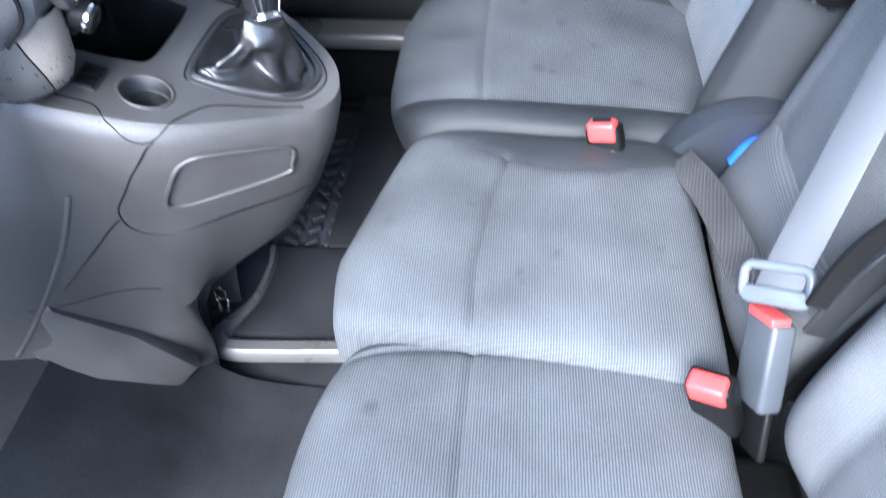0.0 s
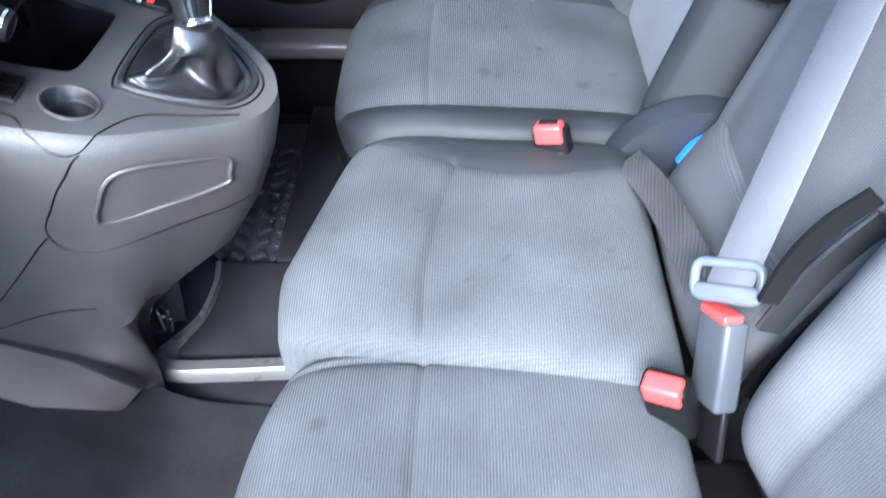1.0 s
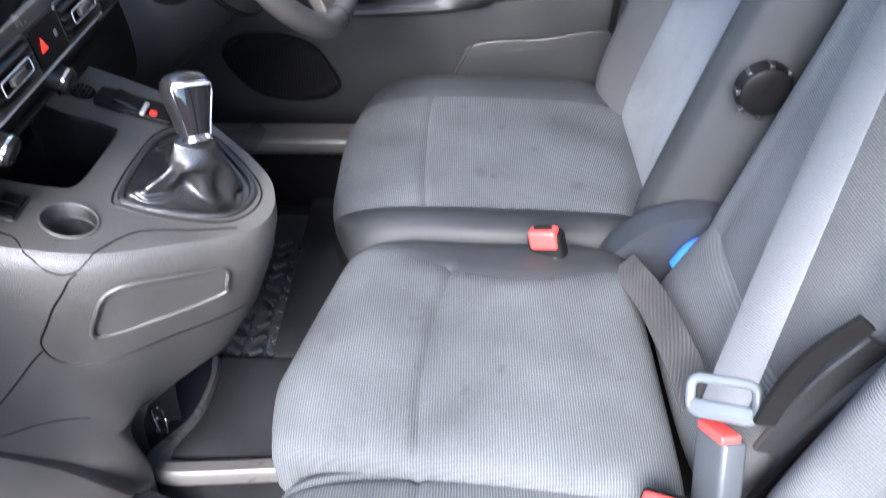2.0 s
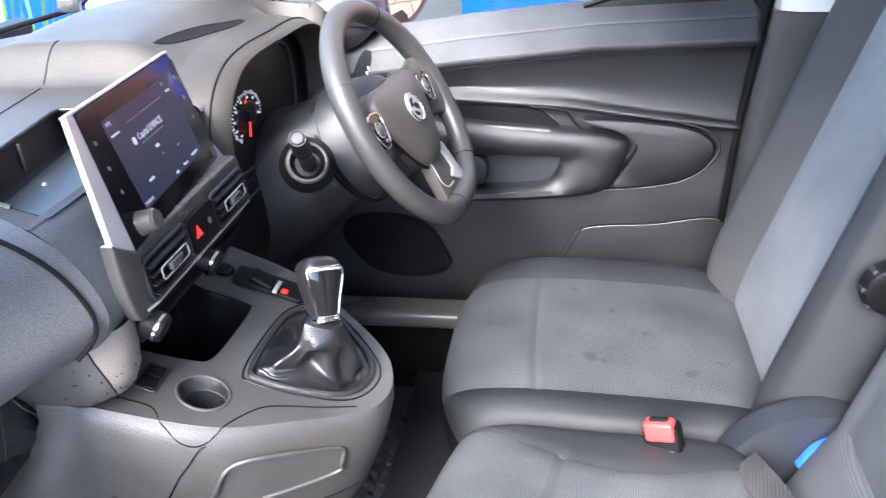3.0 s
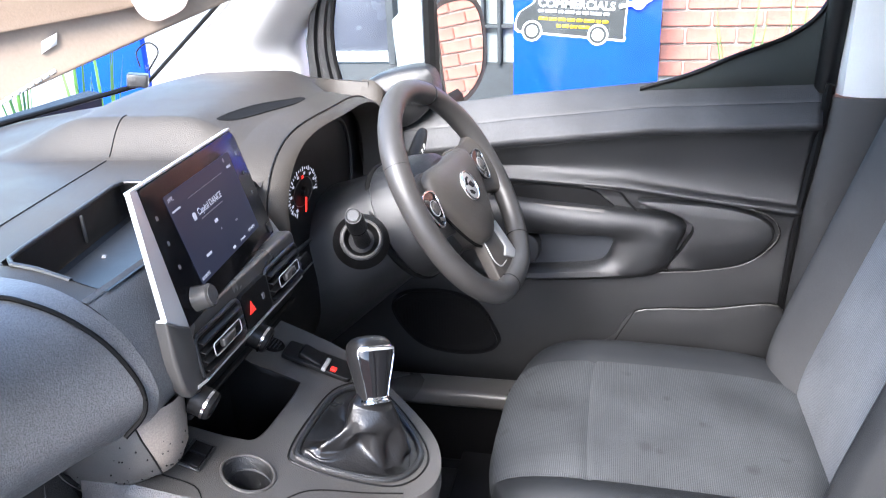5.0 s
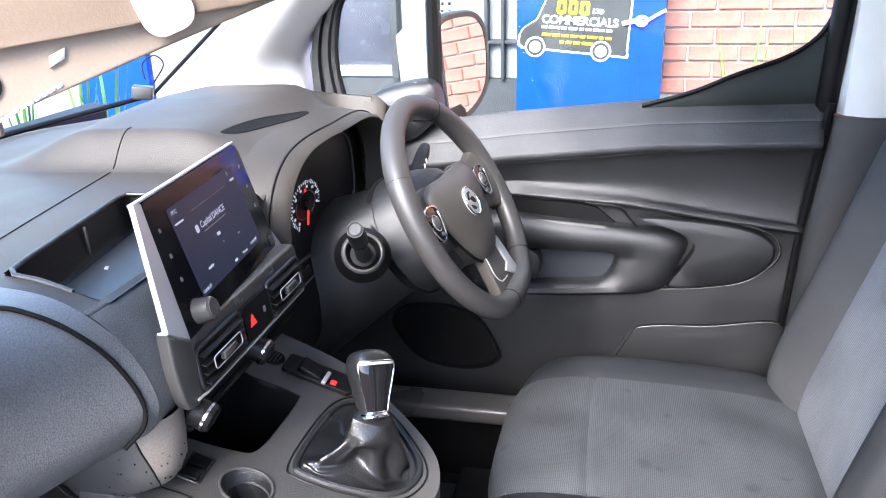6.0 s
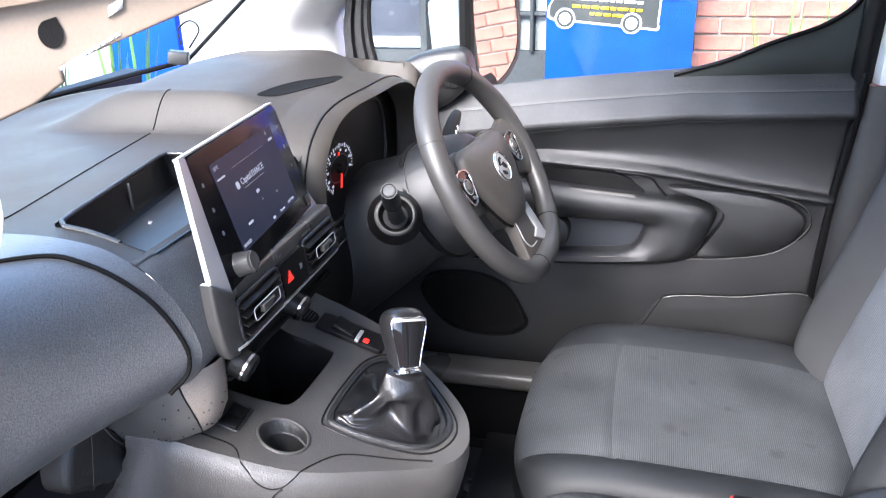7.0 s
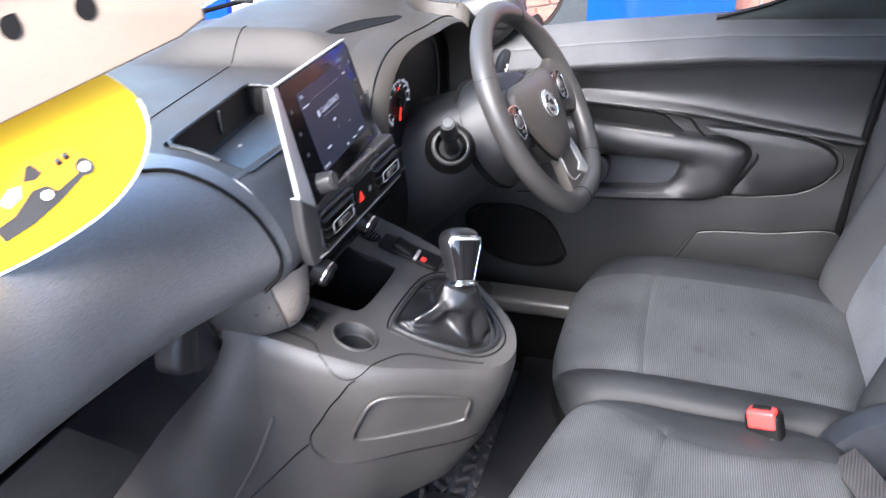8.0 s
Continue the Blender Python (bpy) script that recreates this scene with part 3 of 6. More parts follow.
    # mirror sail with tweeter
    sail = spline([(-0.30, 1.15), (-0.263, 1.18), (-0.234, 1.213), (-0.182, 1.234), (-0.12, 1.240), (-0.105, 1.21), (-0.109, 1.18), (-0.16, 1.135), (-0.24, 1.13)], 50, True)
    c = sail.mean(0)
    rings = [[tuple(m @ Vector((*(c + (p - c) * k), h))) for p in sail] for k, h in ((1, -0.04), (1.0, -0.005), (0.96, 0.006), (0.8, 0.014), (0.4, 0.02), (0.05, 0.021))]
    part("mirror_sail", loft(rings), PLASTIC, d, "dark moulded mirror sail cover")
    tw = part("tweeter_grille", plate(round_rect(0.05, 0.016, 0.007, 4), 0.004, m @ pose(-0.145, 1.185, 0.017)), PLASTIC_DEEP, d)
    for i in range(7):
        part("tweeter_slat", box((0.002, 0.012, 0.003), 0, m @ pose(-0.163 + i * 0.006, 1.185, 0.021, 0, 0, 15)), PLASTIC, tw)
    part("door_edge", tube([(0.531, 0.70, 1.212), (0.523, 0.705, 1.1), (0.511, 0.705, 1.0), (0.50, 0.705, 0.8), (0.495, 0.71, 0.62)], 0.007, 8), PLASTIC_DEEP, d)


def b_pillar():
    p = thing("pillar_rear", "pale upper and dark lower belt pillar trim", "pillar", kind="structure")
    up = [[(0.545 + k, y, z) for k, y in ((0.0, 0.73), (0.006, 0.70), (0.03, 0.685), (0.16, 0.68), (0.18, 0.74))] for z in np.linspace(1.193, 1.72, 12)]
    part("upper_trim", loft(up), TRIM_WHITE, p)
    lo = [[(0.53 + k - (1.19 - z) * 0.06, y, z) for k, y in ((-0.02, 0.735), (0.004, 0.705), (0.03, 0.69), (0.18, 0.685), (0.2, 0.74))] for z in np.linspace(0.45, 1.191, 14)]
    part("lower_trim", loft(lo), PLASTIC, p)


def door_mirror():
    t = thing("door_mirror", "dark-rimmed door mirror with a pale shell", "door mirror")
    m = frame_of((-0.11, 0.95, 1.235), (0.26, 0.965, 0), (-0.10, 0.027, 1))
    edge = np.array(spline([(-0.070, 0.086), (0.0, 0.092), (0.072, 0.086), (0.108, 0.060), (0.116, 0.010), (0.098, -0.048), (0.052, -0.080), (-0.010, -0.096), (-0.066, -0.092), (-0.082, -0.070), (-0.082, 0.060)], 60, True))
    c = edge.mean(0)
    rings = [[m @ Vector((*(c + (p - c) * k), z)) for p in edge] for k, z in ((1.00, 0.002), (1.10, 0.004), (1.15, -0.004), (1.15, -0.016))]
    part("rim", loft(rings, caps=False), PLASTIC, t, "dark mirror rim")
    rings = [[m @ Vector((*(c + np.array((-0.012, 0.0)) * q + (p - c) * k), z)) for p in edge] for k, z, q in ((1.15, -0.016, 0), (1.15, -0.035, 0.5), (1.08, -0.065, 1), (0.9, -0.090, 2), (0.5, -0.105, 3), (0.05, -0.108, 3))]
    part("shell", loft(rings), material("pale_grey_mirror_shell", (0.42, 0.43, 0.42), 0.3, mottle=0.08, coat=0.4), t, "pale grey mirror shell")
    part("mirror_glass", plate([tuple(c + (p - c) * 1.01) for p in edge], 0.003, m @ pose(0, 0, -0.002)), MIRROR, t)
    part("arm", tube([(-0.13, 0.75, 1.15), (-0.14, 0.83, 1.135), (-0.12, 0.92, 1.14)], 0.025, 12), PLASTIC_DEEP, t)


def floor_things():
    mat = thing("rubber_mat", "black ribbed rubber floor mat", "floor mat")
    part("sheet", box((0.26, 0.40, 0.006), 0.002, pose(-0.205, 0.435, 0.455)), RUBBER, mat)
    rng = random.Random(3)
    for i in range(10):
        for j in range(4):
            part("rib", box((0.026, 0.013, 0.012), 0.003, pose(-0.17 + j * 0.033, 0.245 + i * 0.032, 0.462, 0, 0, rng.choice((-35, 35)))), RUBBER, mat)
    base = thing("seat_riser", "black carpeted riser with a grey plastic edge strip", "seat base", kind="structure")
    part("riser", box((0.75, 0.20, 0.045), 0.01, pose(0.17, 0.127, 0.452)), CARPET, base)
    part("riser", box((0.62, 0.46, 0.045), 0.01, pose(0.237, 0.455, 0.452)), CARPET, base)
    path = spline([(0.24, 0.030), (0.08, 0.020), (-0.018, 0.014), (-0.107, 0.008), (-0.176, 0.006), (-0.198, 0.020), (-0.186, 0.048), (-0.159, 0.10), (-0.152, 0.173), (-0.158, 0.215)], 40)
    rows = []
    for k, (x, y) in enumerate(path):
        e = path[min(k + 1, 39)] - path[max(k - 1, 0)]
        e = np.array((e[1], -e[0])) / (np.linalg.norm(e) + 1e-9)
        wide = 0.019 - 0.011 * smooth01(k, 22, 30)
        rows.append([(x + e[0] * w * wide, y + e[1] * w * wide, 0.463 + h) for w, h in ((-1.0, 0.0), (-0.95, 0.012), (-0.6, 0.020), (0.3, 0.020), (0.85, 0.010), (1.0, -0.006))])
    part("edge_strip", loft(rows, closed=False), PLASTIC_STACK, base)
    sill = thing("door_sill", "dark grey plastic door sill plate", "sill", kind="structure")
    part("plate", box((1.2, 0.07, 0.035), 0.012, pose(0.1, 0.642, 0.633)), PLASTIC_STACK, sill)
    part("step", box((1.2, 0.03, 0.16), 0.006, pose(0.1, 0.685, 0.53)), PLASTIC_DEEP, sill)


def seat_zones(cushion):
    def zones(s, a, top):
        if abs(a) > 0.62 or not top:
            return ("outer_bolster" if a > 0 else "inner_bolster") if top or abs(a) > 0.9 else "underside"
        return "front_panel" if s < 0.27 else "centre_panel"
    return zones


def seat_base(parent, x0, x1, y0, y1, z):
    part("seat_frame", box((x1 - x0, y1 - y0, z - 0.47), 0.02, pose((x0 + x1) / 2, (y0 + y1) / 2, (z + 0.47) / 2)), PLASTIC_DEEP, parent)


def driver_seat():
    t = thing("bucket_seat", "grey ribbed cloth driver's seat with dark bolsters", "car seat")
    mats = {"front_panel": FABRIC, "centre_panel": FABRIC, "outer_bolster": BOLSTER, "inner_bolster": BOLSTER, "underside": PIT, "backrest_panel": FABRIC_LIT, "inner_backrest_bolster": BOLSTER, "outer_backrest_bolster": CLOTH, "back_shell": BOLSTER}
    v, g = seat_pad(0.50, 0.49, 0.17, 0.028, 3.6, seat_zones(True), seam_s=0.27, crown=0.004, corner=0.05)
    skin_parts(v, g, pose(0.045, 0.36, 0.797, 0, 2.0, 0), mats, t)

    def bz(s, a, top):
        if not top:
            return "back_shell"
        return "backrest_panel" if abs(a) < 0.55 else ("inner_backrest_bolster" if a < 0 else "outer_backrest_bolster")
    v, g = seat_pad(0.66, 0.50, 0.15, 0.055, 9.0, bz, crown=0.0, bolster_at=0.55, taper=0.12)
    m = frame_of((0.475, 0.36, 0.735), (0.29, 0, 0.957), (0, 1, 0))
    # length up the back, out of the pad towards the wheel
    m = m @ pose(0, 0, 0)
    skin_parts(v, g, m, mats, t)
    seat_base(t, 0.10, 0.52, 0.15, 0.57, 0.66)
    # recliner cover and knob
    mm = Matrix(((1, 0, 0, 0.49), (0, 0, 1, 0.085), (0, 1, 0, 0.755), (0, 0, 0, 1)))
    arc = spline([(-0.085, -0.05), (-0.088, 0.0), (-0.075, 0.045), (-0.04, 0.085), (0.0, 0.104), (0.05, 0.108), (0.095, 0.09), (0.115, 0.05), (0.11, -0.03), (0.06, -0.055), (-0.02, -0.065)], 50, True)
    rc = part("recliner_cover", plate([tuple(p) for p in arc], 0.05, mm, 0.016), PLASTIC_SEAT, t, "dark plastic recliner cover")
    knob = part("lumbar_knob", lathe([(0.0, 0.0), (0.030, 0.0), (0.031, 0.006), (0.027, 0.018), (0.02, 0.021), (0.0, 0.019)], frame_of((0.555, 0.113, 1.02), (1, 0, 0), (0, 0, 1)), 24), PLASTIC_DEEP, t, "ribbed dark adjuster knob")
    for a in range(8):
        part("knob_rib", box((0.006, 0.006, 0.014), 0.001, frame_of((0.555, 0.113, 1.02), (1, 0, 0), (0, 0, 1)) @ pose(0.029 * math.cos(a * 0.785), 0.029 * math.sin(a * 0.785), 0.010, 0, 0, a * 45)), PLASTIC, knob)


def bench(name, label, y0, y1, x0, x1, ztop, dark_edge, seam, skew=0.0, splay=0.0):
    t = thing(name, label, "car seat")
    mats = {"front_panel": FABRIC, "centre_panel": FABRIC, "outer_edge": FABRIC, "inner_edge": FABRIC, "underside": PIT, "dark_bolster": BOLSTER, "backrest_panel": FABRIC_BENCH_LIT, "back_shell": BOLSTER}

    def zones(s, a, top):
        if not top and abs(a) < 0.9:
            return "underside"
        if dark_edge and a > 0.60:
            return "dark_bolster"
        if abs(a) > 0.88:
            return "outer_edge" if a < 0 else "inner_edge"
        return "front_panel" if s < seam else "centre_panel"
    v, g = seat_pad(x1 - x0, y1 - y0, 0.13, 0.004, 4.0, zones, seam_s=seam, crown=0.008, bolster_at=0.60 if dark_edge else 0.9, sink=0.006, one_side=dark_edge, edge=(lambda s: float(np.interp(s, [0, 0.1, 0.25, 0.4, 0.55, 0.7, 0.85, 1.0], [0.95, 0.90, 0.72, 0.56, 0.49, 0.50, 0.60, 0.74]))) if dark_edge else None, skew=skew, splay=splay, corner=0.03, square=7.0)
    skin_parts(v, g, pose(x0, (y0 + y1) / 2, ztop), mats, t)
    seat_base(t, x0 + 0.06, x1 + 0.1, y0 + 0.03, y1 - 0.03, ztop - 0.14)
    return t, mats


def middle_seat():
    t, mats = bench("middle_seat", "grey ribbed cloth middle seat with a dark edge", -0.212, 0.105, 0.04, 0.445, 0.822, True, 0.375, 0.055, 0.05)

    def bz(s, a, top):
        if not top:
            return "back_shell"
        return "backrest_panel"
    v, g = seat_pad(0.62, 0.33, 0.10, 0.01, 8.0, bz, crown=0.01, bolster_at=0.7, sink=0.0, taper=0.05)
    fv, fg = seat_pad(0.15, 0.30, 0.09, 0.0, 6.0, lambda s, a, top: "lower_flap", crown=0.008, sink=0.0)
    skin_parts(fv, fg, frame_of((0.452, -0.075, 0.752), (0.42, 0, 0.907), (0, 1, 0)), {"lower_flap": FABRIC_BENCH_LIT}, t)
    skin_parts(v, g, frame_of((0.495, -0.075, 0.775), (0.27, 0, 0.963), (0, 1, 0)), mats, t)


def passenger_seat():
    t, mats = bench("bench_seat", "grey ribbed cloth outer bench seat", -0.70, -0.205, 0.035, 0.44, 0.800, False, 0.385)

    def bz(s, a, top):
        return "backrest_panel" if top else "back_shell"
    v, g = seat_pad(0.62, 0.44, 0.14, 0.03, 8.0, bz, crown=0.0, bolster_at=0.6, sink=0.003, taper=0.05)
    skin_parts(v, g, frame_of((0.468, -0.485, 0.77), (0.25, 0, 0.968), (0, 1, 0)), mats, t)


def buckle(name, at, up, face, label, s=1.0, slot=True):
    t = thing(name, label, "seat belt buckle", "seat belt buckles")
    m = frame_of(at, np.cross(up, face), up)
    part("housing", box((0.042 * s, 0.080 * s, 0.024 * s), 0.006, m @ pose(0, -0.032, 0)), PLASTIC_DEEP, t)
    rb = part("release_button", box((0.034 * s, 0.024 * s, 0.020 * s), 0.004, m @ pose(0, 0.002, 0.005)), RED, t, "red release button")
    if slot:
        part("tongue_slot", box((0.022 * s, 0.010, 0.007 * s), 0.002, m @ pose(0, 0.012 * s, 0.004)), PIT, rb)
    if slot:
        part("label_plate", box((0.026 * s, 0.026 * s, 0.002), 0.0008, m @ pose(0, -0.034 * s, 0.0125 * s)), PLASTIC_STACK, t)
    return t


def belts():
    b = thing("seat_belt", "grey webbing seat belt buckled beside the middle seat", "seat belt")
    a, c = np.array((0.456, -0.226, 0.897)), np.array((0.645, 0.02, 1.42))
    pts = spline([a, a + (c - a) * 0.35 + np.array((-0.004, 0, 0)), a + (c - a) * 0.7, c], 14)
    d = (c - a) / np.linalg.norm(c - a)
    side = np.cross(d, (-0.93, -0.1, 0.35))
    side = side / np.linalg.norm(side)
    rings = []
    flat = np.array((0.665, -0.587, 0.462))
    for k, p in enumerate(pts):
        sd = flat + (side - flat) * smooth01(k, 1, 8)
        sd = sd / np.linalg.norm(sd)
        nrm = np.cross(sd, d)
        rings.append([p + sd * w + nrm * h for w, h in ((-0.0215, 0), (-0.0195, 0.0012), (0.0195, 0.0012), (0.0215, 0), (0.0195, -0.0012), (-0.0195, -0.0012))])
    part("webbing", loft(rings), WEBBING, b)
    lap = spline([(0.442, -0.205, 0.880), (0.444, -0.13, 0.862), (0.438, -0.03, 0.842), (0.425, 0.06, 0.815)], 14)
    part("lap_webbing", loft([[p + np.array((w * 0.75, w * 0.25, w * 0.62)) + np.array((0, 0, h)) for w, h in ((-0.017, 0), (0.017, 0), (0.017, -0.002), (-0.017, -0.002))] for p in lap]), material("dark_webbing", (0.040, 0.038, 0.037), 0.6, grain=0.15, bump=0.5, mottle=0.4, ribs=("Z", 0.003, 0.06)), b, "dark twisted lap webbing")
    m = frame_of(a, flat, d)
    part("tongue", box((0.062, 0.014, 0.009), 0.004, m @ pose(0, -0.004, 0.001)), material("grey_tongue_plastic", (0.080, 0.09, 0.10), 0.35), b, "grey plastic belt tongue")
    part("tongue_loop", ring_tube([m @ Vector((x, y + 0.006, 0.001)) for x, y in round_rect(0.062, 0.030, 0.009, 5)], 0.0046, 10), bpy.data.materials["grey_tongue_plastic"], b)
    bk = frame_of(a, np.cross((0.02, 0.45, 0.9), (-0.93, -0.1, 0.35)), (0.02, 0.45, 0.9))
    part("buckle_housing", box((0.044, 0.085, 0.024), 0.005, bk @ pose(0.002, -0.066, 0)), material("grey_buckle_plastic", (0.045, 0.05, 0.056), 0.38, grain=0.1, bump=0.2, scale=900), b)
    part("release_button", box((0.038, 0.008, 0.019), 0.002, bk @ pose(0.002, -0.022, 0.003)), RED, b, "red release button")
    part("buckle_strap", box((0.034, 0.06, 0.008), 0.003, bk @ pose(0.002, -0.13, -0.004)), PLASTIC_DEEP, b)
    buckle("passenger_buckle", (0.405, -0.285, 0.838), (-0.35, -0.1, 1), (-0.6, -0.6, 0.9), "black passenger belt buckle with red button", slot=False)
    buckle("driver_buckle", (0.334, 0.0725, 0.8435), (-0.25, 0.15, 1), (-0.45, -0.85, 0.4), "black driver belt buckle with red button")
    # Hinge lever and its U-shaped strap, built as three flat bands.
    lever = thing("hinge_lever", "black hinge lever with a U-shaped strap beside the bench backrest", "strap")
    for name, path, wide, mat in (("strap", [(0.474, 0.920), (0.478, 0.945), (0.485, 0.975), (0.498, 1.003), (0.52, 1.03)], 0.009, PIT), ("hinge_plate", [(0.484, 0.885), (0.494, 0.920), (0.510, 0.965), (0.535, 1.01)], 0.012, PLASTIC), ("hinge_edge", [(0.486, 0.795), (0.500, 0.835), (0.520, 0.895), (0.545, 0.95)], 0.009, PLASTIC_DEEP)):
        line = spline(path, 18)
        rows = []
        for k, (x, z) in enumerate(line):
            e = line[min(k + 1, 17)] - line[max(k - 1, 0)]
            e = np.array((-e[1], e[0])) / np.linalg.norm(e) * wide
            rows.append([(x + e[0] * w, -0.262 + h, z + e[1] * w) for w, h in ((-1, 0.0), (-0.9, -0.003), (0.9, -0.003), (1, 0.0), (0.9, 0.003), (-0.9, 0.003))])
        part(name, loft(rows), mat, lever)
    cloth = thing("blue_strap", "bright blue strap tucked beside the seat", "strap")
    part("strap", tube(spline([(0.490, 0.076, 0.800), (0.506, 0.076, 0.828), (0.537, 0.076, 0.845), (0.56, 0.076, 0.846)], 12), 0.007, 8, 0.6), BLUE_CLOTH, cloth)


# ---- dashboard ----
def dashboard():
    d = thing("dashboard", "dark grey moulded plastic dashboard", "dashboard")
    # passenger side: shelf, rounded upper glovebox, underside
    def passenger_profile(y):
        k = smooth01(-y, 0.17, 0.75)
        xw = -0.79
        b = float(np.interp(-y, [0.178, 0.21, 0.27, 0.33, 0.42, 0.6], [0, -0.018, -0.038, -0.050, -0.060, -0.066]))
        return [(xw, 1.185), (-0.62, 1.203), (-0.44, 1.212), (-0.33, 1.215), (-0.265 + 0.3 * b, 1.215), (-0.215 + 0.6 * b, 1.205 + 0.004 * k), (-0.172 + 0.85 * b, 1.175), (-0.150 + b, 1.135), (-0.151 + b, 1.108), (-0.172 + b, 1.086), (-0.235 + b, 1.060), (-0.33 + b, 1.03), (-0.45 + b, 0.98)]
    rows = [[(x, y, z) for x, z in spline(passenger_profile(y), 90)] for y in np.linspace(-0.76, -0.172, 24)]
    part("passenger_fascia", loft(rows, closed=False), PLASTIC_SOFT, d)
    end = [(-0.200, 1.199), (-0.182, 1.185), (-0.163, 1.160), (-0.151, 1.135), (-0.151, 1.108), (-0.172, 1.086), (-0.235, 1.060)]
    rows = [[(x, y, z) for x, z in spline(end, 50)] for y in np.linspace(-0.172, 0.112, 20)]
    part("fascia_end", loft(rows, closed=False), PLASTIC_SOFT, d)
    # lid seam
    seam = spline([(-0.40, -0.50, 1.2145), (-0.33, -0.30, 1.2155), (-0.262, -0.215, 1.2155), (-0.220, -0.198, 1.206), (-0.178, -0.190, 1.177), (-0.155, -0.185, 1.138), (-0.153, -0.187, 1.112), (-0.165, -0.200, 1.096)], 50)
    part("lid_seam", tube(seam, 0.0020, 6), PIT, d)
    # middle top with an open tray ahead of the screen
    x0, x1, y0, y1 = -0.305, -0.195, -0.148, 0.083

    def back(y):
        return -0.287 - 0.152 * (min(max(y, y0), y1) - y0)

    def slant(x, y):
        w = (x + 0.79) / (x0 + 0.79) if x < x0 else (x1 - x) / (x1 - x0)
        return x + (back(y) - x0) * w * (1 - smooth01(y, y1, 0.20))

    def top_z(x, y):
        base = np.interp(x, [-0.79, -0.62, -0.44, -0.33, -0.2], [1.185, 1.203, 1.212, 1.215, 1.212])
        base = base - 0.017 * smooth01(x, -0.27, -0.18) * (1 - smooth01(y, 0.11, 0.16))
        rise = 0.044 * smooth01(y, 0.165, 0.212) * smooth01(x, -0.60, -0.44)
        z = base + rise - 0.055 * smooth01(y, 0.53, 0.70) + 0.008 * smooth01(y, 0.2, 0.4) * (1 - smooth01(y, 0.4, 0.6))
        # roll down onto the arched instrument hood
        q = min(1.0, abs(y - 0.355) / 0.207) ** (1 / 0.7)
        arch = max(1.175, 1.1404 + 0.101 * max(0.0, 1 - q * q) ** 0.4)
        return z + (min(z, arch) - z) * smooth01(x, -0.31, -0.200) * smooth01(y, 0.13, 0.17) * (1 - smooth01(y, 0.57, 0.60))
    xs = np.concatenate([np.linspace(-0.79, x0, 34), np.linspace(x0, x1, 10)[1:]])
    ys = np.concatenate([np.linspace(-0.172, y0, 4), np.linspace(y0, y1, 20)[1:], np.linspace(y1, 0.24, 34)[1:], np.linspace(0.24, 0.70, 40)[1:]])
    verts, faces, idx = [], [], {}
    for i, x in enumerate(xs):
        for j, y in enumerate(ys):
            idx[i, j] = len(verts)
            xe = max(slant(x, y), np.interp(y, [0.0, 0.42, 0.6, 0.72], [-0.80, -0.705, -0.585, -0.40]))
            verts.append((xe, y, top_z(xe, y)))
    for i in range(len(xs) - 1):
        for j in range(len(ys) - 1):
            cx, cy = (xs[i] + xs[i + 1]) / 2, (ys[j] + ys[j + 1]) / 2
            if x0 < cx < x1 and y0 < cy < y1:
                continue
            faces.append((idx[i, j], idx[i + 1, j], idx[i + 1, j + 1], idx[i, j + 1]))
    part("top_pad", (verts, faces), PLASTIC_TOP, d)
    # tray: upright back wall, floor that ramps up to the screen; both darkened for shade
    ends = [(y0, True), (y0 + 0.002, False), *[(y, False) for y in np.linspace(y0 + 0.008, y1 - 0.010, 14)], (y1 - 0.003, False), (y1, True)]
    wall, ramp = [], []
    for y, rim in ends:
        bx = back(y) + (0.006 if y > y1 - 0.004 or y < y0 + 0.001 else 0.0)
        w = [(bx - 0.001, 1.2160), (bx + 0.001, 1.2110), (bx + 0.004, 1.1860), (bx + 0.007, 1.1800), (bx + 0.014, 1.1785)]
        f = [(bx + 0.014, 1.1785), (-0.255, 1.1860), (-0.230, 1.1905), (x1 - 0.012, 1.1950), (x1 + 0.002, 1.1968)]
        wall.append([(x, y, top_z(x, y) + 0.0005 if rim else z) for x, z in w])
        ramp.append([(x, y, top_z(x, y) + 0.0005 if rim else z) for x, z in f])
    tray = part("open_tray", loft(wall, closed=False), PLASTIC_DEEP, d, "open storage tray, its back wall blackened for the shade inside")
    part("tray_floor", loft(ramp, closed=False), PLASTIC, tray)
    part("tray_divider", box((0.003, 0.0025, 0.028), 0.0008, pose(back(-0.02) + 0.0045, -0.02, 1.198)), PLASTIC_STACK, tray)
    part("tray_lip", tube([(x1 - 0.03, y0, top_z(x1 - 0.03, y0)), (-0.255, y0, 1.2125), (back(y0) + 0.010, y0, 1.2155), (back(y0), y0 + 0.010, 1.2158), *[(back(y), y, 1.2158) for y in np.linspace(y0 + 0.03, y1 - 0.022, 6)], (back(y1) + 0.004, y1 - 0.006, 1.2155), (back(y1) + 0.018, y1, 1.2145), (-0.25, y1, top_z(-0.25, y1)), (x1, y1, top_z(x1, y1))], 0.0024, 8), PLASTIC, d)
    part("tray_chip", box((0.004, 0.007, 0.0015), 0.0006, pose(-0.258, -0.057, 1.1865, 0, 12, 25)), GREY_ICON, tray, "small pale chip on the tray floor")
    # defroster slot on the cowl
    sl = spline([(-0.275, 0.235), (-0.262, 0.30), (-0.24, 0.365), (-0.231, 0.392), (-0.224, 0.37), (-0.236, 0.31), (-0.256, 0.25)], 40, True)
    sc = sl.mean(0)
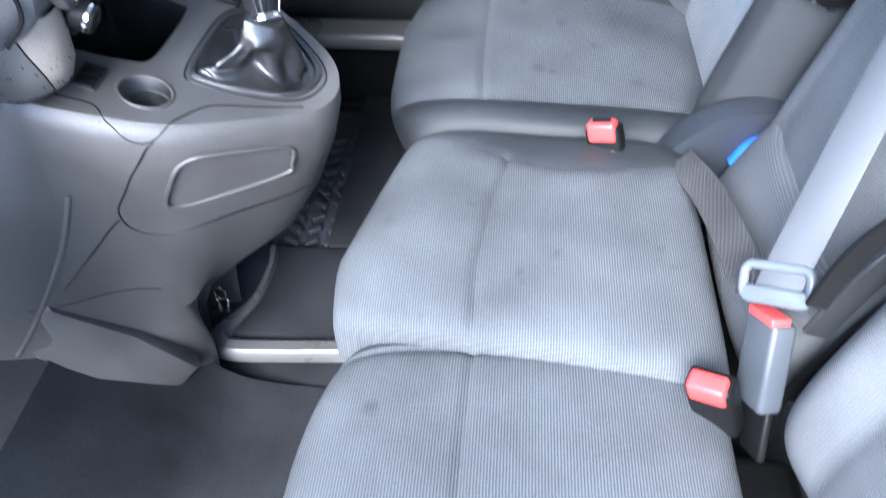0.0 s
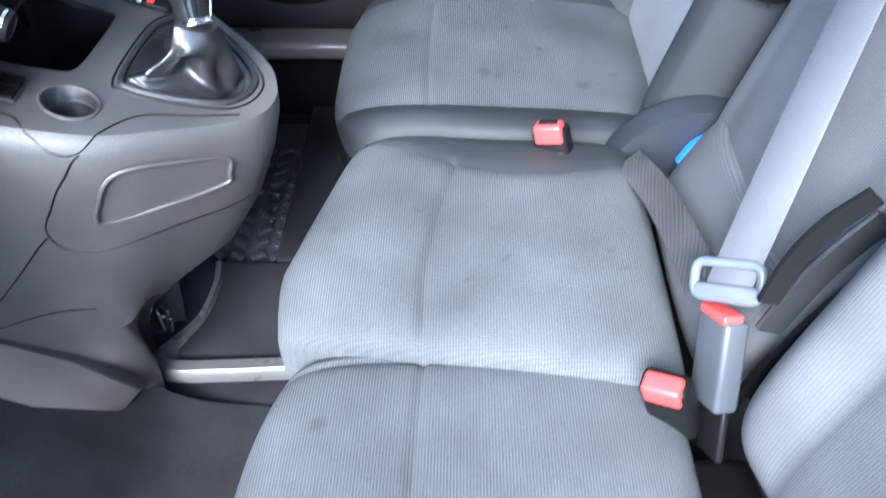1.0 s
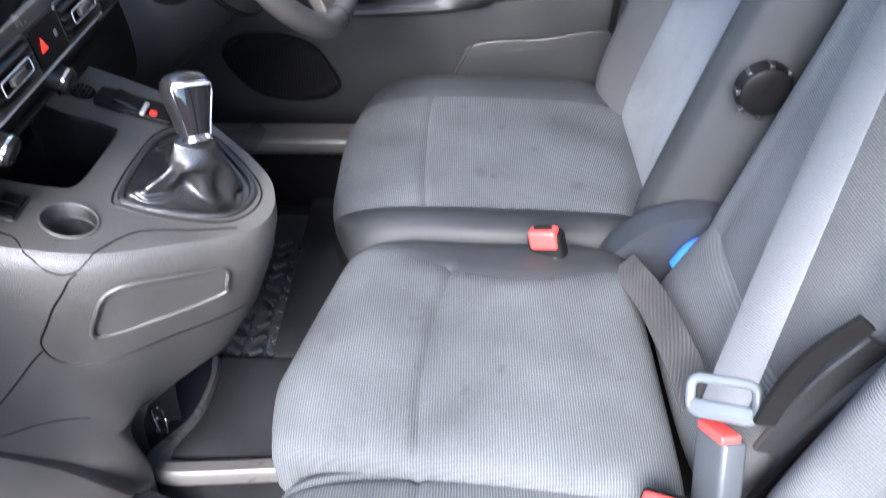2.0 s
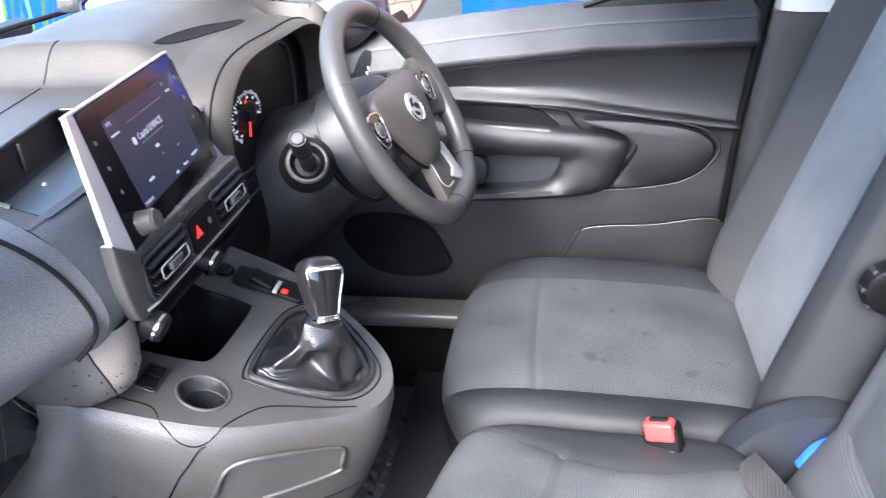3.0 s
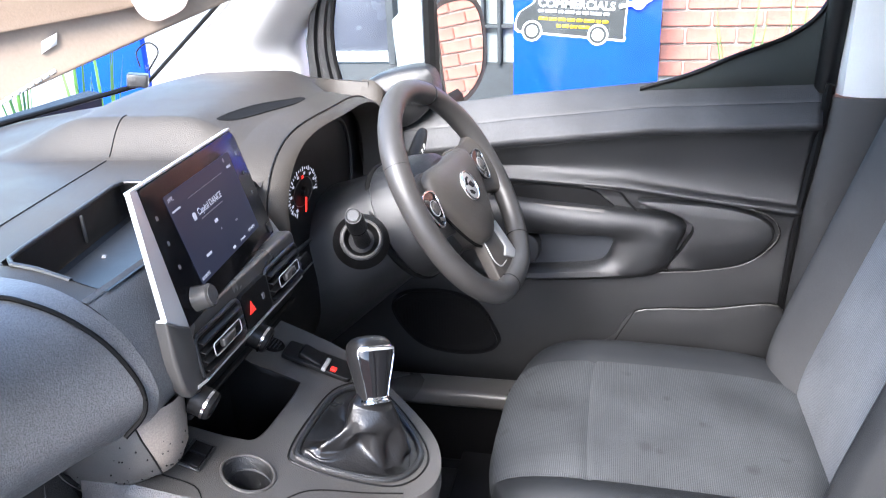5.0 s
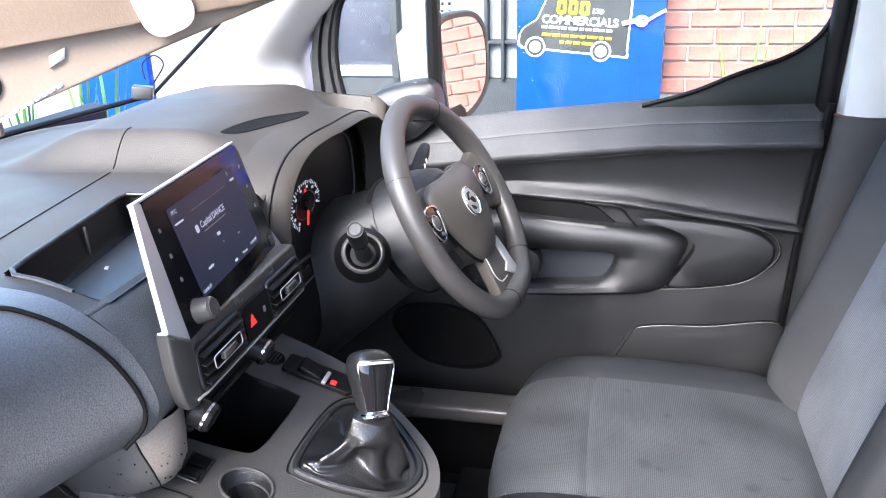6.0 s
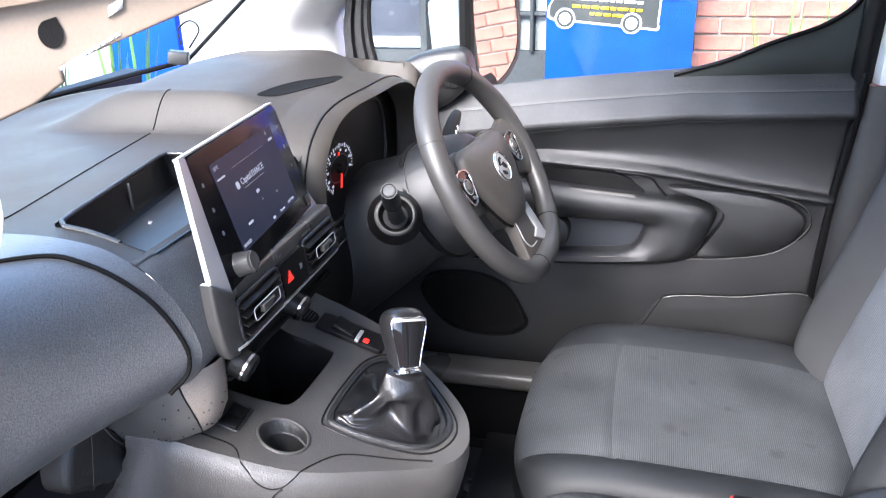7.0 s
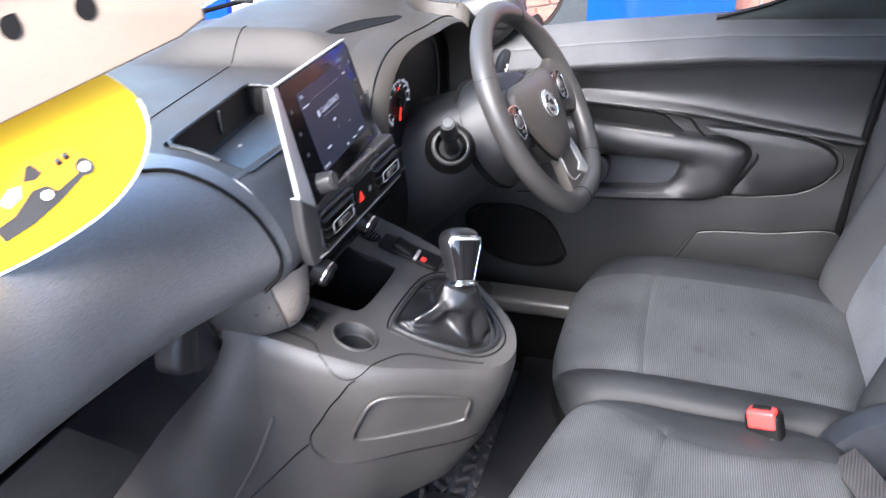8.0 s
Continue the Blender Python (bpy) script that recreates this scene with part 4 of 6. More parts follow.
    part("air_slot", loft([[(*(sc + (p - sc) * k), top_z(*(sc + (p - sc) * k)) + h) for p in sl] for k, h in ((1.08, 0.0002), (1.0, 0.0012), (0.93, 0.0008), (0.6, 0.0008), (0.1, 0.0008))]), PIT, d, "curved dark air slot")
    part("cowl_seam", tube([(x, y, top_z(x, y) + 0.0005) for x, y in spline([(-0.395, 0.172), (-0.395, 0.19), (-0.39, 0.215)], 10)], 0.0008, 6), PLASTIC_DEEP, d)
    part("shelf_seam", tube([(x, y, top_z(x, y) + 0.0005) for x, y in spline([(-0.395, 0.165), (-0.368, 0.0), (-0.346, -0.123), (-0.343, -0.168)], 14)], 0.0006, 6), PLASTIC_DEEP, d)
    # driver side: cowl over the instruments, rolling forward
    def cowl_profile(y):
        top = top_z(-0.205, y)
        return [(-0.206, top + 0.001), (-0.185, top - 0.004), (-0.172, top - 0.02), (-0.185, top - 0.035), (-0.25, top - 0.05)]
    rows = [[(x, y, z) for x, z in spline(cowl_profile(y), 20)] for y in np.linspace(0.565, 0.70, 12)]
    part("cowl_edge", loft(rows, closed=False), PLASTIC_TOP, d)
    flap = spline([(-0.196, 1.068), (-0.228, 1.062), (-0.243, 1.040), (-0.243, 1.016), (-0.216, 1.000), (-0.185, 0.990), (-0.158, 0.984), (-0.166, 1.010), (-0.182, 1.040)], 44, True)
    low = part("lower_fascia", plate([tuple(p) for p in flap], 0.026, Matrix(((0, 0, 1, -0.268), (1, 0, 0, 0), (0, 1, 0, 0), (0, 0, 0, 1))), 0.008), PLASTIC, d)
    part("fascia_groove", tube([(-0.2425, y, z) for y, z in spline([(-0.208, 1.058), (-0.212, 1.035), (-0.219, 1.006)], 10)], 0.0008, 6), PLASTIC_STACK, low)
    part("fascia_groove", tube([(-0.2425, y, z) for y, z in spline([(-0.198, 1.060), (-0.186, 1.034), (-0.170, 1.012), (-0.160, 0.994)], 14)], 0.0009, 6), PLASTIC_STACK, low)
    # lower driver panel, near-black in place of the shade under the dash
    def knee_profile(y):
        return [(-0.24, 1.19), (-0.215, 1.12), (-0.200, 1.06), (-0.19, 1.00), (-0.20, 0.94), (-0.25, 0.88), (-0.36, 0.82), (-0.5, 0.80)]
    rows = [[(x, y, z) for x, z in spline(knee_profile(y), 40)] for y in np.linspace(0.115, 0.69, 20)]
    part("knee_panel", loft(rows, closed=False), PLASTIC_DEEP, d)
    # side cheek of the middle stack, under the glovebox
    def cheek(z):
        return [(-0.40, -0.180), (-0.28, -0.184), (-0.19, -0.180), (-0.158, -0.166), (-0.150, -0.145), (-0.158, -0.125), (-0.19, -0.115), (-0.26, -0.11), (-0.4, -0.11)]
    rows = []
    for z, k in ((1.100, 1.0), (1.075, 1.0), (1.050, 0.98), (1.032, 0.92), (1.020, 0.80), (1.014, 0.6)):
        rows.append([(-0.30 + (x + 0.30) * k, y * (0.7 + 0.3 * k), z) for x, y in spline(cheek(z), 50)])
    def along(r, s):
        i = min(int(s), len(r) - 2)
        return tuple(np.array(r[i]) * (1 - s + i) + np.array(r[i + 1]) * (s - i))
    cut = [14.0, 15.0, 17.0, 19.0, 21.0, 23.0]
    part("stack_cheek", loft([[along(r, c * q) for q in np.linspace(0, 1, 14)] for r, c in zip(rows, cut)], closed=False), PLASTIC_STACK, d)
    # Front of the cheek, coloured pale for the reflection on it.
    part("stack_facet", loft([[along(r, c + (49 - c) * q) for q in np.linspace(0, 1, 36)] for r, c in zip(rows, cut)], closed=False), FACET_SHEEN, d, "facet under the glovebox end, pale to stand for its reflection")
    part("facet_seam", tube([along(r, c) for r, c in zip(rows, cut)], 0.0009, 6), PLASTIC_DEEP, d)
    dirt = bmesh.new()
    rng = random.Random(11)
    for _ in range(70):
        r, q = rng.uniform(1.2, 4.2), rng.uniform(0.12, 0.62)
        j = int(r)
        p = Vector(along(rows[j], 49 * q)) * (1 - r + j) + Vector(along(rows[j + 1], 49 * q)) * (r - j)
        bmesh.ops.create_uvsphere(dirt, u_segments=6, v_segments=4, radius=rng.uniform(0.0004, 0.0009), matrix=Matrix.Translation(p))
    tagged(part("dirt_specks", dirt, PLASTIC_DEEP, d), kind="stuff")
    # far end cap to the door
    part("hood_slit", tube([(-0.186, 0.508, z) for z in np.linspace(1.12, 1.195, 8)], 0.0009, 6), PIT, d)
    part("end_cap", box((0.20, 0.05, 0.12), 0.02, pose(-0.30, 0.660, 1.085)), PLASTIC_SOFT, d)

    binnacle(d)
    stack(d)
    return d


def binnacle(d):
    cx = 0.355
    arch = []
    for a in np.linspace(-0.42, math.pi + 0.42, 60):
        arch.append((cx + 0.192 * math.copysign(abs(math.cos(a)) ** 0.7, math.cos(a)), 1.140 + 0.094 * math.copysign(abs(math.sin(a)) ** 0.8, math.sin(a))))
    arch = np.array(arch)
    c = np.array((cx, 1.135))
    rings = []
    for x, k in ((-0.235, 1.13), (-0.190, 1.075), (-0.172, 1.035), (-0.168, 1.0), (-0.174, 0.965), (-0.190, 0.93), (-0.206, 0.90)):
        rings.append([(x + 0.016 * smooth01(p[0], 0.22, 0.36), *(c + (p - c) * k)) for p in arch])
    hood = part("instrument_hood", loft(rings, closed=False), PLASTIC_TOP, d, "arched dark instrument hood")
    part("hood_seam", tube([(-0.1885 + 0.016 * smooth01(p[0], 0.22, 0.36), *(c + (p - c) * 1.078)) for p in arch], 0.0013, 6), PLASTIC_DEEP, hood)
    face = part("cluster_face", plate([tuple(p) for p in spline([(0.19, 1.06), (0.53, 1.06), (0.545, 1.13), (0.51, 1.21), (0.355, 1.228), (0.20, 1.21), (0.165, 1.13)], 40, True)], 0.006, Matrix(((0, 0, 1, -0.208), (1, 0, 0, 0), (0, 1, 0, 0), (0, 0, 0, 1)))), PLASTIC_DEEP, d, "black instrument cluster with a red needle")
    m = Matrix(((0, 0, 1, -0.2005), (1, 0, 0, 0.292), (0, 1, 0, 1.141), (0, 0, 0, 1)))
    part("cluster_lens", plate([tuple(p) for p in spline([(0.215, 1.085), (0.30, 1.07), (0.44, 1.07), (0.485, 1.10), (0.49, 1.15), (0.46, 1.20), (0.36, 1.212), (0.26, 1.205), (0.215, 1.15)], 40, True)], 0.0008, Matrix(((0, 0, 1, -0.2022), (1, 0, 0, 0), (0, 1, 0, 0), (0, 0, 0, 1)))), PLASTIC_DEEP, face)
    part("lens_rim", ring_tube([(-0.200, y, z) for y, z in spline([(0.215, 1.085), (0.30, 1.07), (0.44, 1.07), (0.485, 1.10), (0.49, 1.15), (0.46, 1.20), (0.36, 1.212), (0.26, 1.205), (0.215, 1.15)], 60, True)], 0.003, 6), PLASTIC, face)
    for i in range(31):
        a = radians(235 - i * 8.4)
        big = i % 3 == 0
        part("tick_mark", box((0.0022 if big else 0.0011, 0.0060 if big else 0.0035, 0.0008), 0, m @ pose(0.049 * math.cos(a), 0.030 * math.sin(a), 0, 0, 0, math.degrees(a) - 90)), WHITE_ON, face)
    for i in range(9):
        a = radians(232 - i * 31)
        part("dial_figure", box((0.0052, 0.0032, 0.0008), 0, m @ pose(0.042 * math.cos(a), 0.0235 * math.sin(a), 0)), WHITE_ON, face)
    part("gauge_ring", ring_tube([m @ Vector((0.034 * math.cos(a), 0.0180 * math.sin(a), 0)) for a in np.linspace(0, 2 * np.pi, 32, endpoint=False)], 0.0006, 6), PLASTIC_STACK, face)
    part("needle", box((0.0036, 0.030, 0.002), 0.0006, m @ pose(-0.003, -0.011, 0.004, 0, 0, -14)), RED_ON, face, "lit red needle")
    part("needle_hub", lathe([(0.0, 0.006), (0.007, 0.005), (0.008, 0)], m, 16), PLASTIC_DEEP, face)
    part("warning_lamp", box((0.005, 0.004, 0.001), 0, m @ pose(0.0, 0.020, 0.001)), RED_ON, face)
    part("warning_lamp", box((0.006, 0.004, 0.001), 0, m @ pose(0.048, -0.036, 0.001)), RED_ON, face)
    sw = part("switch_strip", box((0.012, 0.060, 0.016), 0.003, pose(-0.186, 0.215, 1.068, 0, -20, 0)), PLASTIC_DEEP, d)
    part("strip_edge", box((0.002, 0.060, 0.0016), 0, pose(-0.178, 0.215, 1.060)), PLASTIC_STACK, sw)


def stack(d):
    # touchscreen, tilted back and turned a little to the driver; u, v from its lower corner
    m = frame_of((-0.1399, -0.1252, 1.1558), (-0.0899, 0.996, 0.0), (-0.2848, -0.0257, 0.9582))
    W, H = 0.2306, 0.1189
    glass = [(0.001, 0.0), (W - 0.004, 0.0), (W, 0.004), (W, H - 0.008), (W - 0.006, H), (0.022, H), (0.0165, H - 0.003), (0.0150, H - 0.008)]
    s = part("touchscreen", plate(glass, 0.010, m @ pose(0, 0, -0.010), 0.0012), SCREEN_GLASS, d, "gloss black touchscreen, lit, in a silver frame")
    band = []
    for q in np.linspace(0, 1, 12):
        a, b = np.array((0.0, 0.0)) * (1 - q) + np.array((0.0156, H)) * q, np.array((-0.0310, 0.0230)) * (1 - q) + np.array((0.0030, H + 0.0028)) * q
        band.append([m @ Vector((*(a + (b - a) * w), h)) for w, h in ((0.0, -0.002), (0.05, 0.0008), (0.12, 0.0010), (0.50, 0.0008), (0.86, 0.0006), (0.875, -0.0008), (0.876, -0.004))])
    part("silver_frame", loft(band, closed=False), SILVER, s, "satin silver side of the screen frame")
    part("silver_top", plate([(0.0065, H + 0.0003), (W - 0.002, H + 0.0003), (W - 0.004, H + 0.0028), (0.0060, H + 0.0028)], 0.006, m @ pose(0, 0, -0.006), 0.001), SILVER, s)
    part("silver_foot", plate([(-0.0230, 0.0175), (0.0005, -0.001), (0.002, 0.002), (-0.021, 0.0205)], 0.010, m @ pose(0, 0, -0.012), 0.001), SILVER, s)
    part("display", plate(round_rect(0.151, 0.084, 0.002, 3, 0.1220, 0.0605), 0.0008, m @ pose(0, 0, 0.0002)), SCREEN_ON, s, "dark blue lit display")
    part("back_housing", box((0.14, 0.08, 0.03), 0.01, m @ pose(0.14, 0.05, -0.030)), PLASTIC_DEEP, s)

    def words(name, text, size, u, v):
        fc = bpy.data.curves.new(name, "FONT")
        fc.body, fc.size, fc.extrude = text, size, 0.0001
        fc.materials.append(WHITE_ON)
        tx = new(name, fc)
        tx.parent = s
        tx.matrix_world = m @ pose(u, v, 0.0012)
    # readable words, and plain bars for the rest
    words("station_text", "Capital DANCE", 0.0088, 0.090, 0.070)
    words("temperature_text", "19\u00b0C", 0.0052, 0.050, 0.0955)
    words("sources_text", "SOURCES", 0.0042, 0.048, 0.0215)
    words("options_text", "OPTIONS", 0.0042, 0.170, 0.0225)
    words("presets_text", "Presets", 0.0042, 0.146, 0.0215)
    for px, py, w, h in ((0.082, 0.072, 0.006, 0.007), (0.118, 0.066, 0.05, 0.0009), (0.116, 0.0555, 0.007, 0.003), (0.119, 0.046, 0.002, 0.002), (0.155, 0.042, 0.005, 0.002), (0.128, 0.0225, 0.006, 0.0025), (0.078, 0.036, 0.011, 0.0022), (0.058, 0.087, 0.016, 0.0016), (0.180, 0.098, 0.003, 0.004), (0.186, 0.090, 0.010, 0.0022), (0.125, 0.089, 0.08, 0.0004)):
        part("screen_mark", plate(round_rect(w, h, min(w, h) * 0.3, 2, px, py), 0.0004, m @ pose(0, 0, 0.0011)), WHITE_ON if w > 0.0055 and h > 0.0012 else GREY_ICON, s)
    for x, vs in ((0.0250, (0.091, 0.068, 0.046)), (0.216, (0.096, 0.074, 0.052))):
        for v in vs:
            part("touch_icon", plate(round_rect(0.0034, 0.004, 0.001, 2, x, v), 0.0004, m @ pose(0, 0, 0.0002)), GREY_ICON, s)
    part("corner_button", plate(round_rect(0.011, 0.011, 0.002, 3, 0.2215, 0.0090), 0.001, m @ pose(0, 0, 0.0002)), PLASTIC, s)
    kn = part("volume_knob", lathe([(0.0, 0.015), (0.0085, 0.0155), (0.0104, 0.014), (0.0112, 0.004), (0.0118, 0.0), (0.0, 0.0)], m @ pose(0.0275, 0.0140, 0.0005), 28), SATIN, s, "ridged silver volume knob")
    part("knob_cap", lathe([(0.0, 0.0008), (0.0085, 0.0005), (0.0085, -0.001)], m @ pose(0.0275, 0.0140, 0.0162), 20), PLASTIC_STACK, kn)
    # vent fascia under the screen
    f = frame_of((-0.140, -0.008, 1.105), (0, 1, 0), (-0.12, 0, 1))
    fa = part("vent_fascia", plate(round_rect(0.252, 0.056, 0.010, 5), 0.030, f @ pose(0, 0.023, -0.030), 0.004), SATIN, d, "grey centre fascia with two vents")
    ck = [(-0.158, 1.176), (-0.142, 1.166), (-0.124, 1.156), (-0.120, 1.130), (-0.119, 1.100), (-0.126, 1.094), (-0.140, 1.097), (-0.148, 1.108), (-0.152, 1.122), (-0.156, 1.145)]
    part("fascia_cheek", plate(ck, 0.011, Matrix(((0, 0, 1, -0.150), (1, 0, 0, 0), (0, 1, 0, 0), (0, 0, 0, 1))), 0.003), SATIN, fa)
    part("fascia_edge", tube([(-0.1385, -0.130, 1.1015), (-0.137, -0.118, 1.1010), (-0.137, 0.110, 1.1010)], 0.0014, 8), SILVER, fa)
    # Black sheets added to fill the shaded hollow under the vents.
    part("recess_shade", box((0.004, 0.25, 0.12), 0, pose(-0.222, -0.006, 1.045)), PIT, fa)
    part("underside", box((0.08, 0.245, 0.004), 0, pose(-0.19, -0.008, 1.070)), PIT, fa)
    for cxv in (-0.071, 0.075):
        v = part("air_vent", plate(round_rect(0.082, 0.036, 0.006, 4), 0.003, f @ pose(cxv, 0.018, 0.0005)), PLASTIC_DEEP, fa, "black slatted air vent")
        part("vent_rim", ring_tube([f @ Vector((cxv + x, 0.018 + y, 0.003)) for x, y in round_rect(0.084, 0.038, 0.007, 4)], 0.002, 8), PLASTIC, v)
        for k in range(4):
            part("slat", box((0.076, 0.0016, 0.008), 0.0005, f @ pose(cxv, 0.005 + k * 0.0085, 0.005, 25, 0, 0)), PLASTIC_DEEP, v)
        flap = part("vent_flap", ring_tube([f @ Vector((cxv + x, 0.0175 + y, 0.010)) for x, y in round_rect(0.052, 0.012, 0.003, 3)], 0.0006, 6), SILVER, v, "silver outlined vent flap")
        part("vent_tab", box((0.024, 0.008, 0.006), 0.0015, f @ pose(cxv, 0.0175, 0.010)), SATIN, flap, "satin vent tab")
    hz = part("switch_block", plate(round_rect(0.056, 0.036, 0.004, 4), 0.005, f @ pose(0.003, 0.018, 0.0)), PLASTIC_DEEP, fa, "black hazard and lock switch block")
    tri = [(-0.0065, -0.005), (0.0065, -0.005), (0.0, 0.0065)]
    part("hazard_triangle", plate(tri, 0.0006, f @ pose(-0.010, 0.018, 0.0052)), RED_ON, hz, "red hazard triangle")
    part("lock_mark", plate(round_rect(0.005, 0.006, 0.001, 2), 0.0006, f @ pose(0.017, 0.018, 0.0052)), GREY_ICON, hz)
    # climate strip and round knobs, leaning in under the vents
    g = frame_of((-0.149, -0.008, 1.085), (0, 1, 0), (0.5, 0, 1))
    st = part("climate_strip", plate(round_rect(0.246, 0.034, 0.006, 4), 0.004, g @ pose(0, 0, -0.004)), PLASTIC_DEEP, fa, "black climate control strip")
    for k in range(6):
        part("button_mark", plate(round_rect(0.005, 0.0025, 0.001, 2), 0.0005, g @ pose(-0.085 + k * 0.018, 0.011, 0.0002)), GREY_ICON, st)
    for kx, name in ((-0.113, "fan_knob"), (0.008, "heat_knob")):
        k = part(name, lathe([(0.0, 0.0175), (0.0080, 0.0175), (0.0088, 0.0190), (0.0118, 0.0185), (0.0130, 0.0165), (0.0138, 0.004), (0.0150, 0.0), (0.0, 0.0)], g @ pose(kx, 0.0, 0.0), 32), PLASTIC_DEEP, fa, "dark knob with a chrome ring")
        part("knob_ring", lathe([(0.0128, 0.012), (0.0142, 0.012), (0.0142, 0.0145), (0.0128, 0.0145)], g @ pose(kx, 0.0, 0.0), 32), CHROME, k)


def steering_wheel():
    t = thing("steering_wheel", "grey leather-rimmed steering wheel with dark hub", "steering wheel")
    m = frame_of((-0.007, 0.3846, 1.1203), (0.1141, 0.9935, 0), (-0.498, 0.0572, 0.8653))
    n = m.to_3x3() @ Vector((0, 0, 1))
    R, r = 0.1535, 0.0158

    def rim_pt(a):
        x, y = R * math.cos(a), R * math.sin(a)
        return Vector((x, -R * 0.93 + 0.6 * (y + R * 0.93) if y < -R * 0.93 else y, 0))
    # the grip swells a little at the upper quarters
    steps = np.linspace(0, 2 * np.pi, 120, endpoint=False)
    fat = [r * (1 + 0.06 * math.exp(-((math.degrees(a) - 150) / 14) ** 2) + 0.06 * math.exp(-((math.degrees(a) - 30) / 14) ** 2)) for a in steps]
    part("rim", ring_tube([m @ rim_pt(a) for a in steps], fat, 20), RIM_SKIN, t)
    for a in (150.5, 62, 311, 263):
        p, q = rim_pt(radians(a)), rim_pt(radians(a + 1))
        side = (q - p).normalized().cross(Vector((0, 0, 1)))
        part("rim_seam", ring_tube([m @ (p + (r + 0.0003) * (math.cos(b) * side + Vector((0, 0, math.sin(b))))) for b in np.linspace(0, 2 * np.pi, 24, endpoint=False)], 0.0008, 6), PLASTIC_DEEP, t)
    # side arms from the hub to the rim, dished behind the cover
    for sx in (-1, 1):
        rows = []
        for x, top, low, h in ((0.060, 0.050, -0.040, -0.010), (0.085, 0.047, -0.036, -0.010), (0.105, 0.045, -0.034, -0.008), (0.122, 0.047, -0.038, -0.004), (0.136, 0.055, -0.047, 0.002), (0.146, 0.066, -0.058, 0.004)):
            arc = [(sx * x, top, h - 0.014), (sx * x, top + 0.002, h - 0.004), (sx * x, top - 0.004, h + 0.003), (sx * x, (top + low) / 2, h + 0.005), (sx * x, low + 0.004, h + 0.003), (sx * x, low - 0.002, h - 0.004), (sx * x, low, h - 0.014)]
            rows.append([m @ Vector(p) for p in spline(arc, 22)])
        arm = part("side_spoke", loft(rows, closed=False), HUB_SKIN, t)
        arm.modifiers.new("thick", "SOLIDIFY").thickness = 0.003
        corner = [(-0.020, 0.017), (0.006, 0.024), (0.021, 0.014), (0.013, -0.016), (0.002, -0.024), (-0.013, -0.014)]
        pd = m @ pose(sx * 0.108, 0.006, 0.0) @ Matrix.Diagonal((sx, 1, 1, 1))
        pod = part("button_pod", plate([tuple(p) for p in spline(corner, 36, True)], 0.004, pd, 0.001), GLOSS_BLACK, t, "gloss black button pod with a chrome edge")
        part("pod_edge", ring_tube([pd @ Vector((x, y, 0.0042)) for x, y in spline(corner, 40, True)], 0.0014, 6), CHROME, pod)
        part("pod_dial", lathe([(0.0, 0.0030), (0.0060, 0.0034), (0.0078, 0.0028), (0.0084, 0.0)], pd @ pose(-0.001, 0.001, 0.0042), 24), PLASTIC_STACK, pod)
        part("dial_ring", ring_tube([pd @ Vector((-0.001 + 0.0105 * math.cos(a), 0.001 + 0.0105 * math.sin(a), 0.0048)) for a in np.linspace(0, 2 * np.pi, 28, endpoint=False)], 0.0008, 6), SILVER, pod)
        for bx, by, ang in ((0.010, 0.014, 20), (-0.004, -0.016, 20)):
            part("pod_button", box((0.010, 0.005, 0.002), 0.0006, pd @ pose(bx, by, 0.0048, 0, 0, ang)), PLASTIC_STACK, pod)
    # airbag cover: a shield that narrows downwards
    half = [(0.0, 0.0475), (0.030, 0.0490), (0.062, 0.0485), (0.082, 0.040), (0.087, 0.022), (0.082, -0.002), (0.068, -0.030), (0.050, -0.057), (0.032, -0.075), (0.014, -0.081)]
    hub = np.array(spline(half + [(-x, y) for x, y in half[:0:-1]], 80, True))
    hc = np.array((0.0, -0.005))
    rings = [[m @ Vector((*(hc + (p - hc) * k), h)) for p in hub] for k, h in ((0.97, -0.030), (1.0, -0.010), (1.0, -0.003), (0.985, 0.002), (0.95, 0.006), (0.86, 0.010), (0.6, 0.0138), (0.3, 0.0150), (0.05, 0.0153))]
    h = part("hub_cover", loft(rings), HUB_SKIN, t, "warm dark grey airbag cover")
    part("cover_seam", tube([m @ Vector((*(hc + (p - hc) * 1.02), -0.004)) for p in hub[18:63]], 0.0022, 6), PIT, h)
    bd = part("badge", lathe([(0.0, 0.0022), (0.0185, 0.0022), (0.0215, 0.0010), (0.022, 0.0)], m @ pose(0, -0.001, 0.0150), 36), SILVER, h, "round silver badge")
    part("badge_ring", ring_tube([m @ Vector((0.0208 * math.cos(a), -0.001 + 0.0208 * math.sin(a), 0.0172)) for a in np.linspace(0, 2 * np.pi, 40, endpoint=False)], 0.0013, 8), CHROME, bd)
    for pts in (((-0.012, 0.004), (-0.006, 0.013), (0.003, 0.0135), (0.006, 0.010), (-0.001, 0.0095), (-0.007, 0.002)), ((-0.004, 0.004), (0.007, 0.005), (0.012, -0.002), (0.008, -0.006), (0.001, -0.003)), ((-0.011, -0.004), (-0.002, -0.007), (0.004, -0.013), (-0.004, -0.0135), (-0.010, -0.010))):
        part("badge_shape", plate(pts, 0.0006, m @ pose(0, -0.001, 0.0173)), PLASTIC_DEEP, bd)
    part("hub_mark", plate(round_rect(0.018, 0.005, 0.001, 2), 0.0006, m @ pose(0, -0.050, 0.0118)), PLASTIC_DEEP, h)
    # lower spoke with silver insert
    low = [(-0.026, -0.060), (0.044, -0.060), (0.052, -0.080), (0.064, -0.142), (-0.034, -0.146), (-0.024, -0.085)]
